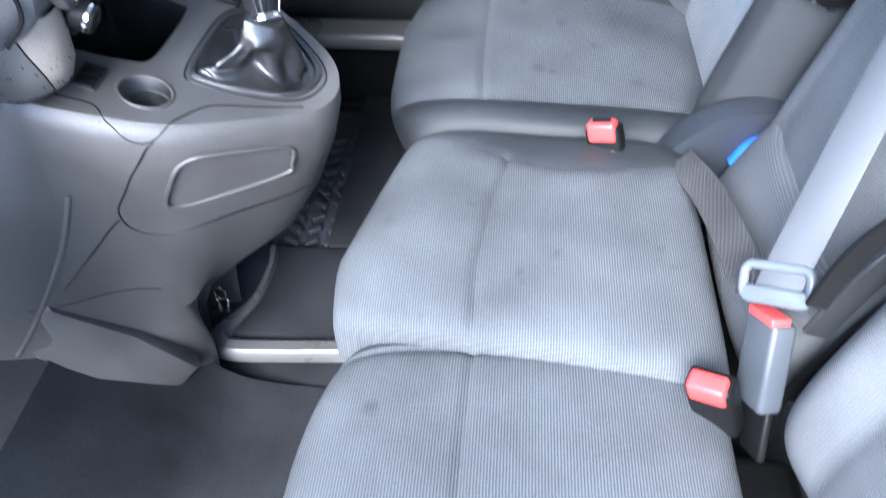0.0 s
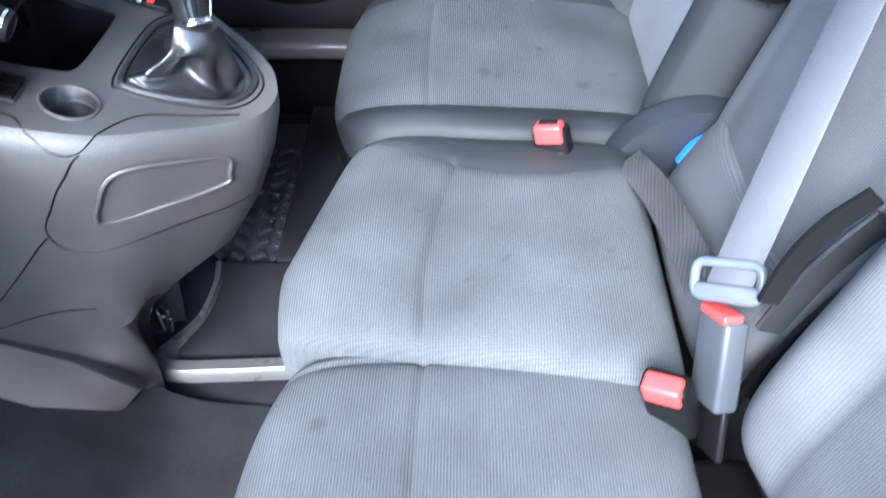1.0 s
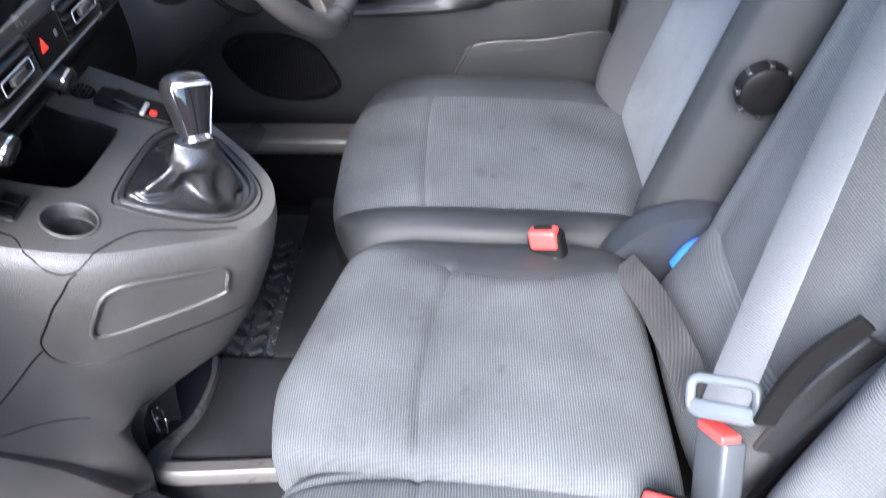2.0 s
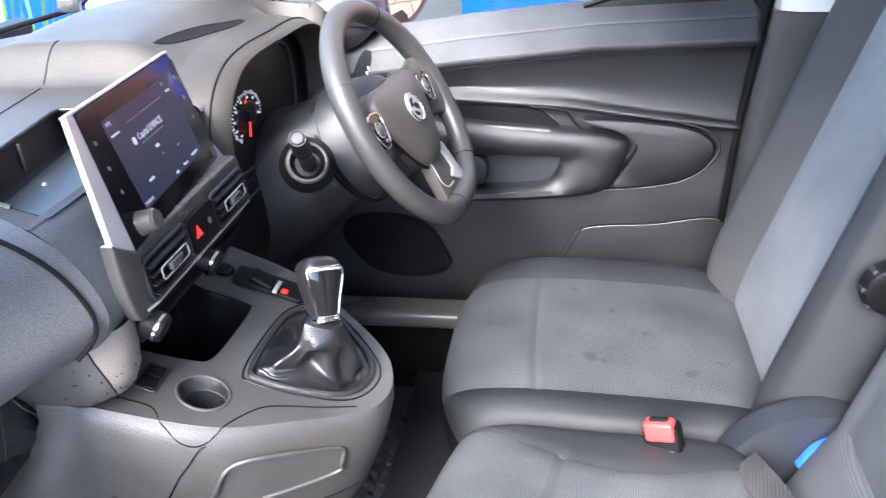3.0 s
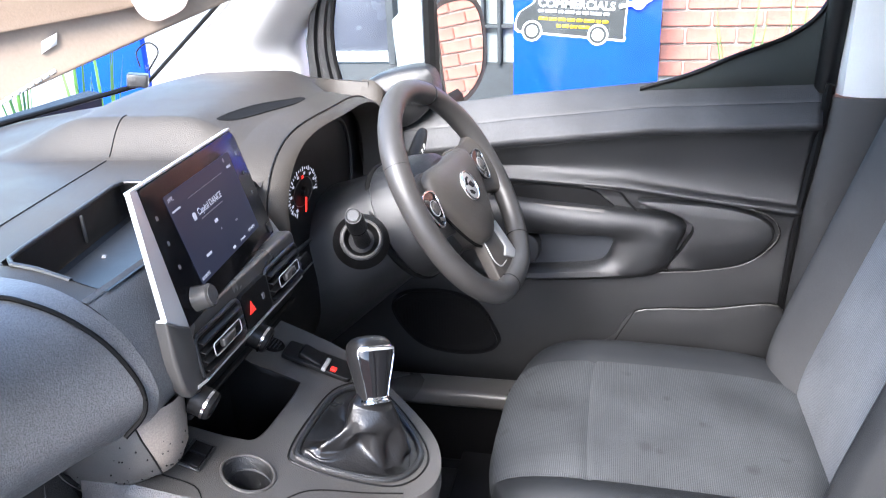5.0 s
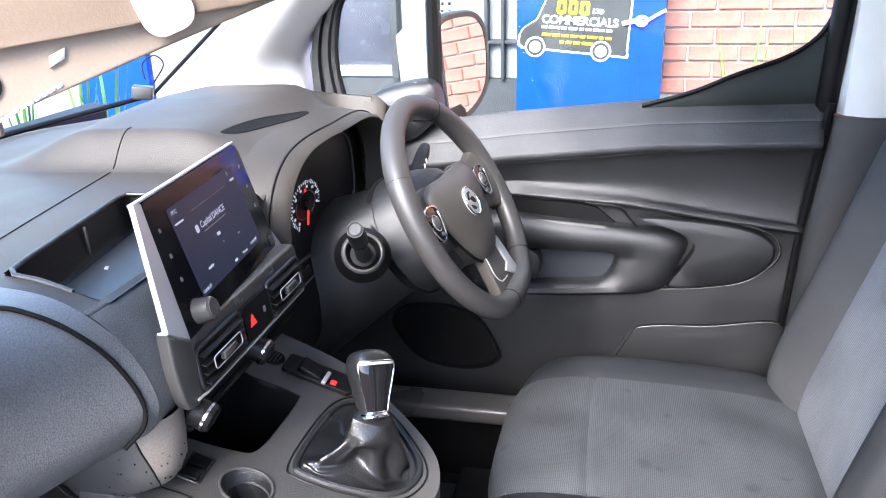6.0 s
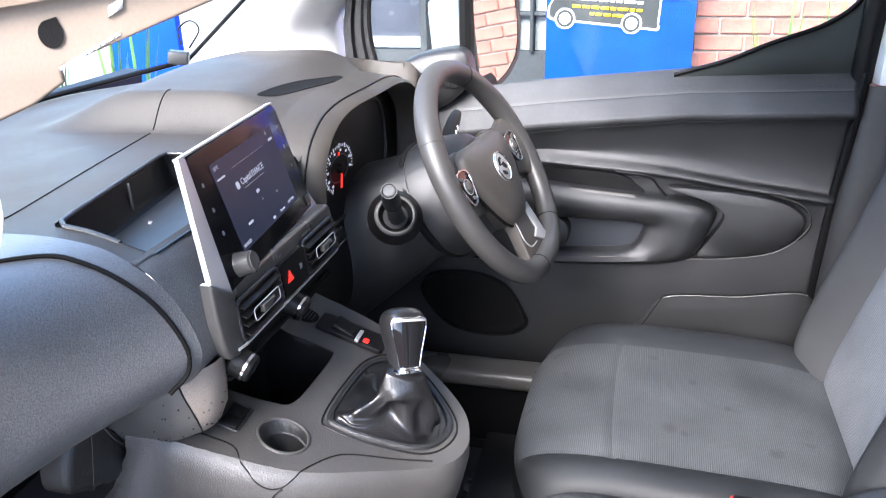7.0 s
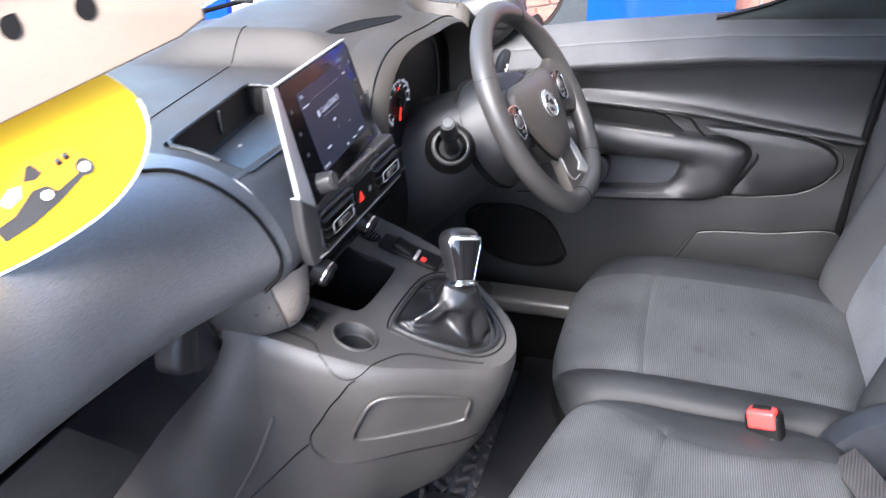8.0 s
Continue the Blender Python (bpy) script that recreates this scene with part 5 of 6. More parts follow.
    ls = part("lower_spoke", plate(low, 0.016, m @ pose(0, 0, -0.016), 0.003), HUB_SKIN, t, "dark lower spoke with silver insert")
    part("silver_insert", plate([(0.030, -0.062), (0.050, -0.070), (0.062, -0.132), (0.050, -0.136), (0.018, -0.116), (0.036, -0.108)], 0.004, m @ pose(0, 0, -0.001), 0.0012), SILVER, ls, "satin silver insert")
    part("silver_edge", tube([m @ Vector((x, y, 0.0)) for x, y in spline([(-0.023, -0.064), (-0.020, -0.085), (-0.021, -0.108), (-0.008, -0.122), (0.018, -0.124)], 20)], 0.0011, 6), SILVER, ls)
    # boss behind the wheel
    part("back_boss", loft([[m @ Vector((rr * math.copysign(abs(math.cos(a)) ** 0.85, math.cos(a)), rr * 0.94 * math.copysign(abs(math.sin(a)) ** 0.85, math.sin(a)) - 0.004, z)) for a in np.linspace(0, 2 * np.pi, 48, endpoint=False)] for rr, z in ((0.060, -0.010), (0.074, -0.022), (0.083, -0.045), (0.090, -0.070), (0.093, -0.086), (0.088, -0.092), (0.02, -0.093))]), PLASTIC, t, "smooth grey boss behind the hub")
    part("boss_gap", ring_tube([m @ Vector((0.090 * math.cos(a), 0.085 * math.sin(a) - 0.004, -0.095)) for a in np.linspace(0, 2 * np.pi, 48, endpoint=False)], 0.006, 8), PIT, t)


def column():
    t = thing("steering_column", "black steering column shroud with stalks", "steering column")
    tilt = radians(24)
    ax = np.array((math.cos(tilt), 0, math.sin(tilt)))
    o = np.array((-0.052, 0.384, 1.094))
    rings = []
    for d, ry, rz in ((0.012, 0.052, 0.045), (0.0, 0.066, 0.060), (-0.05, 0.078, 0.070), (-0.10, 0.086, 0.080), (-0.17, 0.10, 0.095), (-0.24, 0.11, 0.11)):
        c = o + ax * d
        ring = []
        for a in np.linspace(0, 2 * np.pi, 40, endpoint=False):
            ring.append((c[0] - rz * math.sin(a) * math.sin(tilt), c[1] + ry * math.copysign(abs(math.cos(a)) ** 0.7, math.cos(a)), c[2] - 0.02 * (-d) / 0.2 + rz * math.copysign(abs(math.sin(a)) ** 0.8, math.sin(a))))
        rings.append(ring)
    part("shroud", loft(rings), PLASTIC, t)
    a, b = np.array((-0.1035, 0.232, 1.098)), np.array((-0.080, 0.136, 1.166))
    d = Vector(b - a).normalized()
    turn = d.to_track_quat("Z", "Y").to_matrix().to_4x4()
    left = part("left_stalk", tube(spline([a, a + (b - a) * 0.5, b], 12), [0.0105, 0.0105, 0.010, 0.0095, 0.0095, 0.010, 0.0108, 0.0112, 0.0112, 0.0110, 0.0105, 0.0095], 18), PLASTIC, t, "black indicator stalk with a grey round end")
    part("stalk_end", lathe([(0.0, 0.0012), (0.0066, 0.0010), (0.0070, 0.0)], Matrix.Translation(b) @ turn, 22), PLASTIC, left)
    part("end_groove", ring_tube([Matrix.Translation(b) @ turn @ Vector((0.0078 * math.cos(q), 0.0078 * math.sin(q), 0.0004)) for q in np.linspace(0, 2 * np.pi, 24, endpoint=False)], 0.0006, 6), PIT, left)
    part("stalk_collar", ring_tube([Matrix.Translation(a + (b - a) * 0.60) @ turn @ Vector((0.0110 * math.cos(q), 0.0110 * math.sin(q), 0)) for q in np.linspace(0, 2 * np.pi, 24, endpoint=False)], 0.0006, 6), PIT, left)
    seat = Matrix.Translation(a + (b - a) * 0.10) @ Matrix.Rotation(radians(12), 4, "Y") @ turn
    part("stalk_socket", ring_tube([seat @ Vector((0.0235 * math.cos(q), 0.0235 * math.sin(q), 0)) for q in np.linspace(0, 2 * np.pi, 36, endpoint=False)], 0.0020, 8), PLASTIC_STACK, left, "grey ring round the stalk")
    part("socket_cup", lathe([(0.0, -0.010), (0.016, -0.010), (0.020, -0.004), (0.0222, 0.0), (0.027, -0.001), (0.036, -0.018)], seat, 32), PLASTIC_DEEP, left)
    right = part("right_stalk", tube(spline([(-0.10, 0.44, 1.108), (-0.10, 0.50, 1.133), (-0.10, 0.565, 1.158)], 12), [0.007, 0.007, 0.008, 0.009, 0.010, 0.011, 0.011, 0.011, 0.011, 0.011, 0.010, 0.008], 14), PLASTIC_DEEP, t, "black wiper stalk with white marks")
    for k in range(3):
        part("stalk_mark", box((0.002, 0.0016, 0.009), 0, pose(-0.089, 0.50 + k * 0.012, 1.134 + k * 0.005)), WHITE_CARD, right)


# ---- centre console ----


def ctop(x, y, lift=0.0):
    """A point on the sloping console top."""
    return Vector((x, y, 0.9485 - 0.36 * x + lift))


def console():
    t = thing("centre_console", "dark grey plastic centre console", "console")
    top = spline([(-0.34, 0.165), (-0.27, 0.165), (-0.20, 0.165), (-0.10, 0.152), (-0.03, 0.105), (0.018, 0.060), (0.036, 0.018), (0.036, -0.022), (0.018, -0.058), (-0.03, -0.100), (-0.10, -0.150), (-0.20, -0.172), (-0.27, -0.177), (-0.34, -0.18)], 80)
    tray_in = [(-0.235, 0.055), (-0.130, 0.058), (-0.128, -0.055), (-0.18, -0.072), (-0.235, -0.078)]
    # rings from the top down to the floor
    rings = []
    for lift, k, sx, nf in ((0.0, 0.945, 0.0, 0), (-0.003, 0.965, 0.0, 0), (-0.009, 0.985, 0.0, 0), (-0.020, 0.997, 0.0, 0), (-0.06, 0.985, -0.010, 0), (-0.13, 0.93, -0.035, 0), (-0.22, 0.82, -0.075, 0), (-0.31, 0.66, -0.145, 0), (-0.40, 0.44, -0.225, 0), (-0.46, 0.34, -0.25, 0)):
        ring = []
        for i, (x, y) in enumerate(top):
            front = min(-0.235, -0.198 + 0.95 * lift)
            px = x + sx * smooth01(x, -0.2, 0.036)
            if x < -0.2:
                px = -0.2 + (x + 0.2) / 0.14 * (-0.2 - front)
            kk = k + (1 - k) * 0.7 * smooth01(-x, 0.10, 0.30) if y < 0 else k
            py = y * kk + (1 - kk) * 0.06
            # shallow valley, then a roll that runs forward to the firewall
            low = smooth01(-lift, 0.02, 0.12) * (1 - 0.7 * smooth01(-lift, 0.34, 0.46))
            py += low * (0.012 * math.exp(-((i - 66.0) / 2.4) ** 2) - 0.034 * math.sin(math.pi * min(max((i - 67.5) / 12.5, 0), 1)))
            xz = max(x, -0.236)
            z = ctop(xz, y).z + lift - (0.0 if lift > -0.1 else (xz + 0.1) * -0.36 * min(1, (-lift - 0.1) / 0.2))
            ring.append((px, py, z))
        rings.append(ring)
    foot = [(p[0] - 0.004, p[1], 0.46) for p in rings[-1]]
    part("side_panel", loft([*rings, foot], closed=False), PLASTIC_CONSOLE, t)
    R = np.array([[tuple(p) for p in r] for r in rings])

    def flank(r, i, out=0.0):
        """A point on the side panel by ring and step along it."""
        r0, i0 = int(min(r, len(R) - 2)), int(min(i, 78))
        a, b = r - r0, i - i0
        p = (1 - a) * ((1 - b) * R[r0, i0] + b * R[r0, i0 + 1]) + a * ((1 - b) * R[r0 + 1, i0] + b * R[r0 + 1, i0 + 1])
        return p + np.array((0.3, -0.95, 0)) * out

    def on_flank(path, n, out=0.0):
        p = np.array([flank(r, i, out) for r, i in spline([(r, i, 0.0) for r, i in path], n)[:, :2]])
        for _ in range(6):
            p[1:-1] = (p[:-2] + 2 * p[1:-1] + p[2:]) / 4
        return list(p)
    # top plate with openings for tray, cup and gaiter
    bm = bmesh.new()
    def rim_y(x, y):
        kk = 0.945 + 0.055 * 0.7 * smooth01(-x, 0.10, 0.30) if y < 0 else 0.945
        return y * kk + (1 - kk) * 0.06
    loops = [[(max(x, -0.234), rim_y(x, y)) for x, y in top if x > -0.27]]
    cup = [(-0.121 + 0.0225 * math.cos(a), -0.100 + 0.0225 * math.sin(a)) for a in np.linspace(0, 2 * np.pi, 32, endpoint=False)]
    boot = spline([(-0.093, -0.045), (-0.094, 0.01), (-0.088, 0.062), (-0.066, 0.088), (-0.035, 0.078), (0.006, 0.034), (0.013, 0.0), (-0.004, -0.034), (-0.045, -0.050), (-0.080, -0.054)], 48, True)
    tray = spline([(-0.225, 0.05), (-0.18, 0.055), (-0.136, 0.056), (-0.129, 0.048), (-0.129, 0.0), (-0.133, -0.05), (-0.150, -0.062), (-0.19, -0.070), (-0.225, -0.07)], 40, True)
    edges = []
    for loop in (loops[0], cup, boot, tray):
        vs = [bm.verts.new(ctop(x, y)) for x, y in loop]
        edges += [bm.edges.new((vs[i], vs[(i + 1) % len(vs)])) for i in range(len(vs))]
    bmesh.ops.triangle_fill(bm, edges=edges, use_beauty=True)
    part("top_plate", bm, PLASTIC_CONSOLE, t, smooth=False)
    part("cup_holder", loft([[ctop(-0.121 + r * math.cos(a), -0.100 + r * math.sin(a), h) for a in np.linspace(0, 2 * np.pi, 32, endpoint=False)] for r, h in ((0.0250, 0.0), (0.0242, 0.0012), (0.0228, 0.0006), (0.0212, -0.004), (0.0203, -0.012), (0.0188, -0.013), (0.0182, -0.05), (0.0150, -0.054), (0.001, -0.054))], caps=False), PLASTIC, t, "round black cup holder")
    part("cup_rim", ring_tube([ctop(-0.121 + 0.0236 * math.cos(a), -0.100 + 0.0236 * math.sin(a), 0.0006) for a in np.linspace(0, 2 * np.pi, 40, endpoint=False)], 0.0016, 8), PLASTIC_CONSOLE, t)
    c = np.array((-0.178, -0.008))
    # Tray walls are black in place of the shade down inside.
    part("front_tray", loft([[ctop(*(c + (p - c) * k), h) for p in tray] for k, h in ((1.02, 0.001), (1.0, 0.0), (0.98, -0.006), (0.95, -0.12), (0.05, -0.122))], caps=False), PLASTIC_DEEP, t, "deep open tray, blackened for the shade inside")
    # twin blank switches
    sw = frame_of(ctop(-0.168, -0.104, 0.002), (1, 0.03, -0.36), (0, 1, 0))
    for k in (-1, 1):
        part("blank_switch", box((0.018, 0.015, 0.004), 0.001, sw @ pose(0, k * 0.0085, 0)), PLASTIC_DEEP, t)
    part("switch_rim", ring_tube([sw @ Vector((x, y, 0)) for x, y in round_rect(0.022, 0.036, 0.002, 3)], 0.0012, 6), PLASTIC, t)
    # parking brake block
    pb = frame_of(ctop(-0.124, 0.104, 0.003), (1, 0.02, -0.36), (0, 1, 0))
    blk = part("parking_brake_block", plate(round_rect(0.085, 0.034, 0.005, 4), 0.005, pb @ pose(0, 0, -0.002), 0.001), PLASTIC_DEEP, t, "black parking brake switch block")
    part("brake_pull", box((0.030, 0.024, 0.009), 0.003, pb @ pose(-0.010, 0, 0.003, 0, 12, 0)), PLASTIC_DEEP, blk)
    part("silver_bar", box((0.005, 0.024, 0.004), 0.001, pb @ pose(0.010, -0.008, 0.005)), SILVER, blk, "silver bar")
    part("brake_lamp", box((0.007, 0.007, 0.003), 0.0008, pb @ pose(0.020, -0.010, 0.004)), RED_ON, blk, "lit red brake lamp")
    gr = frame_of(ctop(-0.180, 0.104, 0.001), (1, 0, -0.36), (0, 1, 0))
    grille = part("round_grille", lathe([(0.0, 0.001), (0.013, 0.001), (0.0145, 0.0)], gr, 24), PIT, t)
    for k in range(5):
        part("grille_slat", box((0.0014, 0.022 - 0.004 * abs(k - 2), 0.001), 0, gr @ pose(-0.008 + k * 0.004, 0, 0.0014)), PLASTIC, grille)
    # gaiter with folds
    cb = boot.mean(0)
    gm = []
    n = len(boot)
    tops = np.array((-0.0275, -0.001))
    for lv in np.linspace(0, 1, 34):
        ring = []
        k = np.interp(lv, [0, 0.12, 0.30, 0.42, 0.6, 0.8, 1.0], [0.98, 0.95, 0.84, 0.64, 0.50, 0.43, 0.32])
        f = smooth01(lv, 0.1, 0.9)
        up = np.interp(lv, [0, 0.10, 0.28, 0.42, 0.6, 0.8, 1.0], [-0.001, 0.001, 0.002, 0.006, 0.026, 0.046, 0.0625])
        for i, p in enumerate(boot):
            a = 2 * math.pi * i / n
            body = math.sin(math.pi * smooth01(lv, 0.05, 0.95))
            fold = 0.20 * math.sin(3 * a + 5.0 * lv + 0.6) + 0.13 * math.sin(5 * a - 7 * lv + 1.0) + 0.06 * math.sin(9 * a + 9 * lv)
            q = cb + (tops - cb) * f + (p - cb) * k * (1 + fold * body)
            h = up + 0.010 * body * (math.sin(2 * a + 3 * lv + 2.2) + 0.6 * math.sin(5 * a + 2.0)) * (1 - smooth01(lv, 0.5, 0.95))
            ring.append(ctop(q[0], q[1], max(h, 0.0005)))
        gm.append(ring)
    part("gaiter", loft(gm), LEATHER, t, "creased black gear lever gaiter", crease=3.0)
    part("gaiter_frame", ring_tube([ctop(*(cb + (p - cb) * 1.03), 0.001) for p in boot], 0.0034, 8), PLASTIC, t)
    part("frame_groove", ring_tube([ctop(*(cb + (p - cb) * 1.16), 0.0003) for p in boot], 0.0011, 6), PLASTIC_DEEP, t)
    # raised pad outline and panel seams on the flank
    pad = spline([(-0.110, -0.143, 0.886), (-0.099, -0.149, 0.922), (-0.086, -0.144, 0.941), (-0.064, -0.132, 0.944), (-0.025, -0.097, 0.927), (0.000, -0.073, 0.912), (-0.002, -0.072, 0.892), (-0.010, -0.071, 0.877), (-0.062, -0.110, 0.879)], 60, True)
    part("pad_ridge", ring_tube(pad, 0.0022, 8), PLASTIC_CONSOLE, t)
    part("flank_seam", tube(on_flank([(2.5, 60.9), (3.4, 61.8), (4.3, 63.2), (4.9, 64.5), (5.2, 64.2), (5.2, 62.0), (5.0, 58.0), (4.8, 51.5), (4.7, 46.0)], 70, 0.0004), 0.0010, 6), PLASTIC_DEEP, t)
    part("flank_seam", tube(on_flank([(5.1, 64.8), (5.6, 67.3), (6.0, 69.4)], 24), 0.0011, 6), PLASTIC_DEEP, t)
    border = [ctop(-0.205, -0.140, 0.0006), ctop(-0.183, -0.141, 0.0006), ctop(-0.153, -0.139, 0.0006), *[Vector(flank(r, i)) for r, i in ((0.4, 63.2), (1.4, 62.8), (2.4, 62.3), (2.7, 61.6), (2.3, 60.9), (1.2, 60.3))], ctop(-0.088, -0.129, 0.0006), ctop(-0.072, -0.098, 0.0006), ctop(-0.054, -0.083, 0.0006), ctop(-0.020, -0.066, 0.0006), ctop(0.012, -0.047, 0.0006)]
    part("top_seam", tube(spline([tuple(p) for p in border], 60), 0.0007, 6), PIT, t)
    part("foot_crease", tube(on_flank([(6.2, 71.5), (6.3, 68.75), (6.4, 65.75), (6.9, 56.0), (7.6, 45.0)], 30), 0.0008, 6), PLASTIC_DEEP, t)
    part("foot_ridge", tube(on_flank([(4.7, 67.0), (5.4, 68.6), (6.1, 70.5), (7.0, 72.5)], 20), 0.0030, 8), PLASTIC_CONSOLE, t)
    foot = [(-0.268, -0.176, 0.762), (-0.222, -0.122, 0.655), (-0.178, -0.084, 0.545), (-0.205, -0.100, 0.520), (-0.224, -0.114, 0.540), (-0.272, -0.156, 0.606), (-0.324, -0.170, 0.66), (-0.335, -0.190, 0.762)]
    n = len(foot)
    mid = tuple(np.mean(foot, 0) + np.array((0.004, -0.006, 0.002)))
    inner = [tuple(np.array(p) * 0.94 + np.array(mid) * 0.06 + np.array((0.002, -0.004, 0.001))) for p in foot]
    under = [(x - 0.01, y + 0.02, z) for x, y, z in foot]
    faces = [(i, (i + 1) % n, n + (i + 1) % n, n + i) for i in range(n)] + [(n + i, n + (i + 1) % n, 3 * n) for i in range(n)] + [(2 * n + i, 2 * n + (i + 1) % n, (i + 1) % n, i) for i in range(n)]
    part("foot_cover", (foot + inner + under + [mid], faces), PLASTIC_CONSOLE, t, "angled foot cover")
    bolt = thing("key_ring", "small shiny metal key ring at the console foot", "key ring")
    part("ring", ring_tube([(-0.188 + 0.008 * math.cos(a), 0.045, 0.548 + 0.012 * math.sin(a)) for a in np.linspace(0, 2 * np.pi, 20, endpoint=False)], 0.0022, 6), CHROME, bolt)
    for dx in (-0.007, 0.007):
        part("key_blade", box((0.008, 0.004, 0.030), 0.002, pose(-0.188 + dx, 0.043, 0.524, 0, dx * 900, 0)), CHROME, bolt)


def gear_lever():
    t = thing("gear_lever", "black gear knob with chrome-edged gloss face", "gear lever")
    base = Vector((-0.0278, 0.000, 1.0150))
    ax = Vector((-0.010, 0.030, 0.058)).normalized()
    side = Vector((0.62, 0.78, 0)).cross(ax).normalized()
    m = Matrix.Translation(base) @ Matrix(((*side.cross(ax), 0), (*side, 0), (*ax, 0), (0, 0, 0, 1))).transposed().to_3x3().to_4x4()
    # radius across the face and through it, by height
    prof = ((0.0, 0.0130, 0.0130), (0.006, 0.0138, 0.0138), (0.020, 0.0162, 0.0160), (0.036, 0.0200, 0.0185), (0.046, 0.0220, 0.0200), (0.054, 0.0225, 0.0202), (0.0605, 0.0210, 0.0185), (0.0650, 0.0165, 0.0145), (0.0672, 0.0100, 0.0085), (0.0680, 0.0010, 0.0010))

    def skin(h, a, k=1.0):
        rx = k * float(np.interp(h, [p[0] for p in prof], [p[1] for p in prof]))
        ry = k * float(np.interp(h, [p[0] for p in prof], [p[2] for p in prof]))
        return m @ Vector((rx * math.copysign(abs(math.cos(a)) ** 0.72, math.cos(a)), ry * math.copysign(abs(math.sin(a)) ** 0.72, math.sin(a)), h))
    knob = material("smooth_black_knob_plastic", (0.014, 0.014, 0.0145), 0.34, grain=0.1, bump=0.2, mottle=0.15, spec=0.6)
    part("knob", loft([[skin(h, a) for a in np.linspace(0, 2 * np.pi, 48, endpoint=False)] for h in np.interp(np.linspace(0, 1, 26), np.linspace(0, 1, len(prof)), [p[0] for p in prof])]), knob, t)
    c = radians(90)
    hs = np.linspace(0.006, 0.054, 14)

    def half(h):
        return radians(float(np.interp(h, [0.004, 0.030, 0.050, 0.054], [52, 56, 58, 54])))
    part("gloss_panel", loft([[skin(h, c + half(h) * q, 1.04) for q in np.linspace(-1, 1, 16)] for h in hs], closed=False), GLOSS_BLACK, t, "gloss black front panel")
    far = [skin(0.0555, c + half(0.054) * q, 1.05) for q in np.linspace(-0.9, 0.85, 12)] + [skin(h, c + half(h), 1.05) for h in hs[::-1]] + [skin(0.0045, c + half(0.004) * q, 1.06) for q in np.linspace(0.85, -0.85, 10)]
    part("chrome_edge", tube(spline([tuple(p) for p in far], 90), 0.0012, 8), CHROME, t, "chrome edge round the face")
    part("near_edge", tube([skin(h, c - half(h), 1.045) for h in hs], 0.0006, 6), CHROME, t)
    part("chrome_brow", loft([[skin(h, c + half(0.052) * q, 1.07) for q in np.linspace(-0.95, 0.95, 14)] for h in (0.0520, 0.0535, 0.0550)], closed=False), SILVER, t, "silver brow over the face")
    part("chrome_collar", tube([skin(0.001, c + radians(85) * q, 1.12) for q in np.linspace(-1, 1, 20)], 0.0028, 8), CHROME, t, "chrome collar")
    # raised shift pattern on the crown
    for dx in (-0.007, 0.0, 0.007):
        part("shift_mark", box((0.0011, 0.010, 0.0006), 0, m @ pose(dx, 0.001, 0.0668)), PLASTIC_STACK, t)
    part("shift_mark", box((0.0151, 0.0011, 0.0006), 0, m @ pose(0, 0.001, 0.0670)), PLASTIC_STACK, t)


# ---- things near the roof ----
def visor():
    # Cream hanging card, built in the form of a folded visor.
    t = thing("cream_card", "cream hanging plastic card, built as a folded-down visor", "sun visor")
    m = frame_of((-0.112, -0.312, 1.368), (0.117, 0.088, 0.055), (0, 0, 1))
    out = [(-0.34, 0.0), (-0.02, 0.0), (0.0, 0.004), (0.002, 0.012), (0.10, 0.010), (0.28, 0.004), (0.28, 0.13), (-0.34, 0.16)]
    part("flap", plate(out, 0.012, m @ pose(0, 0, -0.012), 0.002), CREAM, t)
    for px, py in ((0.007, 0.029), (-0.0625, 0.0406), (-0.107, 0.0487)):
        part("fixing_hole", plate([(0.004, 0.0085), *[(0.0062 * math.cos(a), 0.0075 * math.sin(a)) for a in np.linspace(2.0, 2 * math.pi + 0.5, 20)]], 0.0012, m @ pose(px, py, 0.0, 0, 0, -20)), PIT, t, "dark teardrop fixing hole")
    part("white_clip", plate([(-0.006, -0.003), (0.003, -0.002), (0.006, 0.003), (-0.003, 0.002)], 0.002, m @ pose(0.043, 0.028, 0.0)), WHITE_CARD, t, "small white clip")
    # Upper slab coloured darker for the shade near the roof.
    roll = [(-0.34, 0.128), (-0.1, 0.074), (0.003, 0.048), (0.085, 0.028), (0.14, 0.014), (0.28, -0.01), (0.28, 0.13), (-0.34, 0.20)]
    part("upper_panel", plate(roll, 0.006, m @ pose(0, 0, 0.002), 0.002), TAN_SHADED, t, "upper panel, browned for the shade near the roof")
    part("pink_tab", plate(round_rect(0.028, 0.030, 0.010, 6), 0.003, m @ pose(0.103, 0.031, 0.008)), material("pale_pink_plastic", (0.5, 0.42, 0.40), 0.4), t, "pale pink rounded tab")
    for k in range(9):
        part("embossed_mark", box((0.0035, 0.002, 0.0004), 0, m @ pose(0.003 + k * 0.0042, 0.0115 + k * 0.0004, 0.0003)), WHITE_CARD, t)


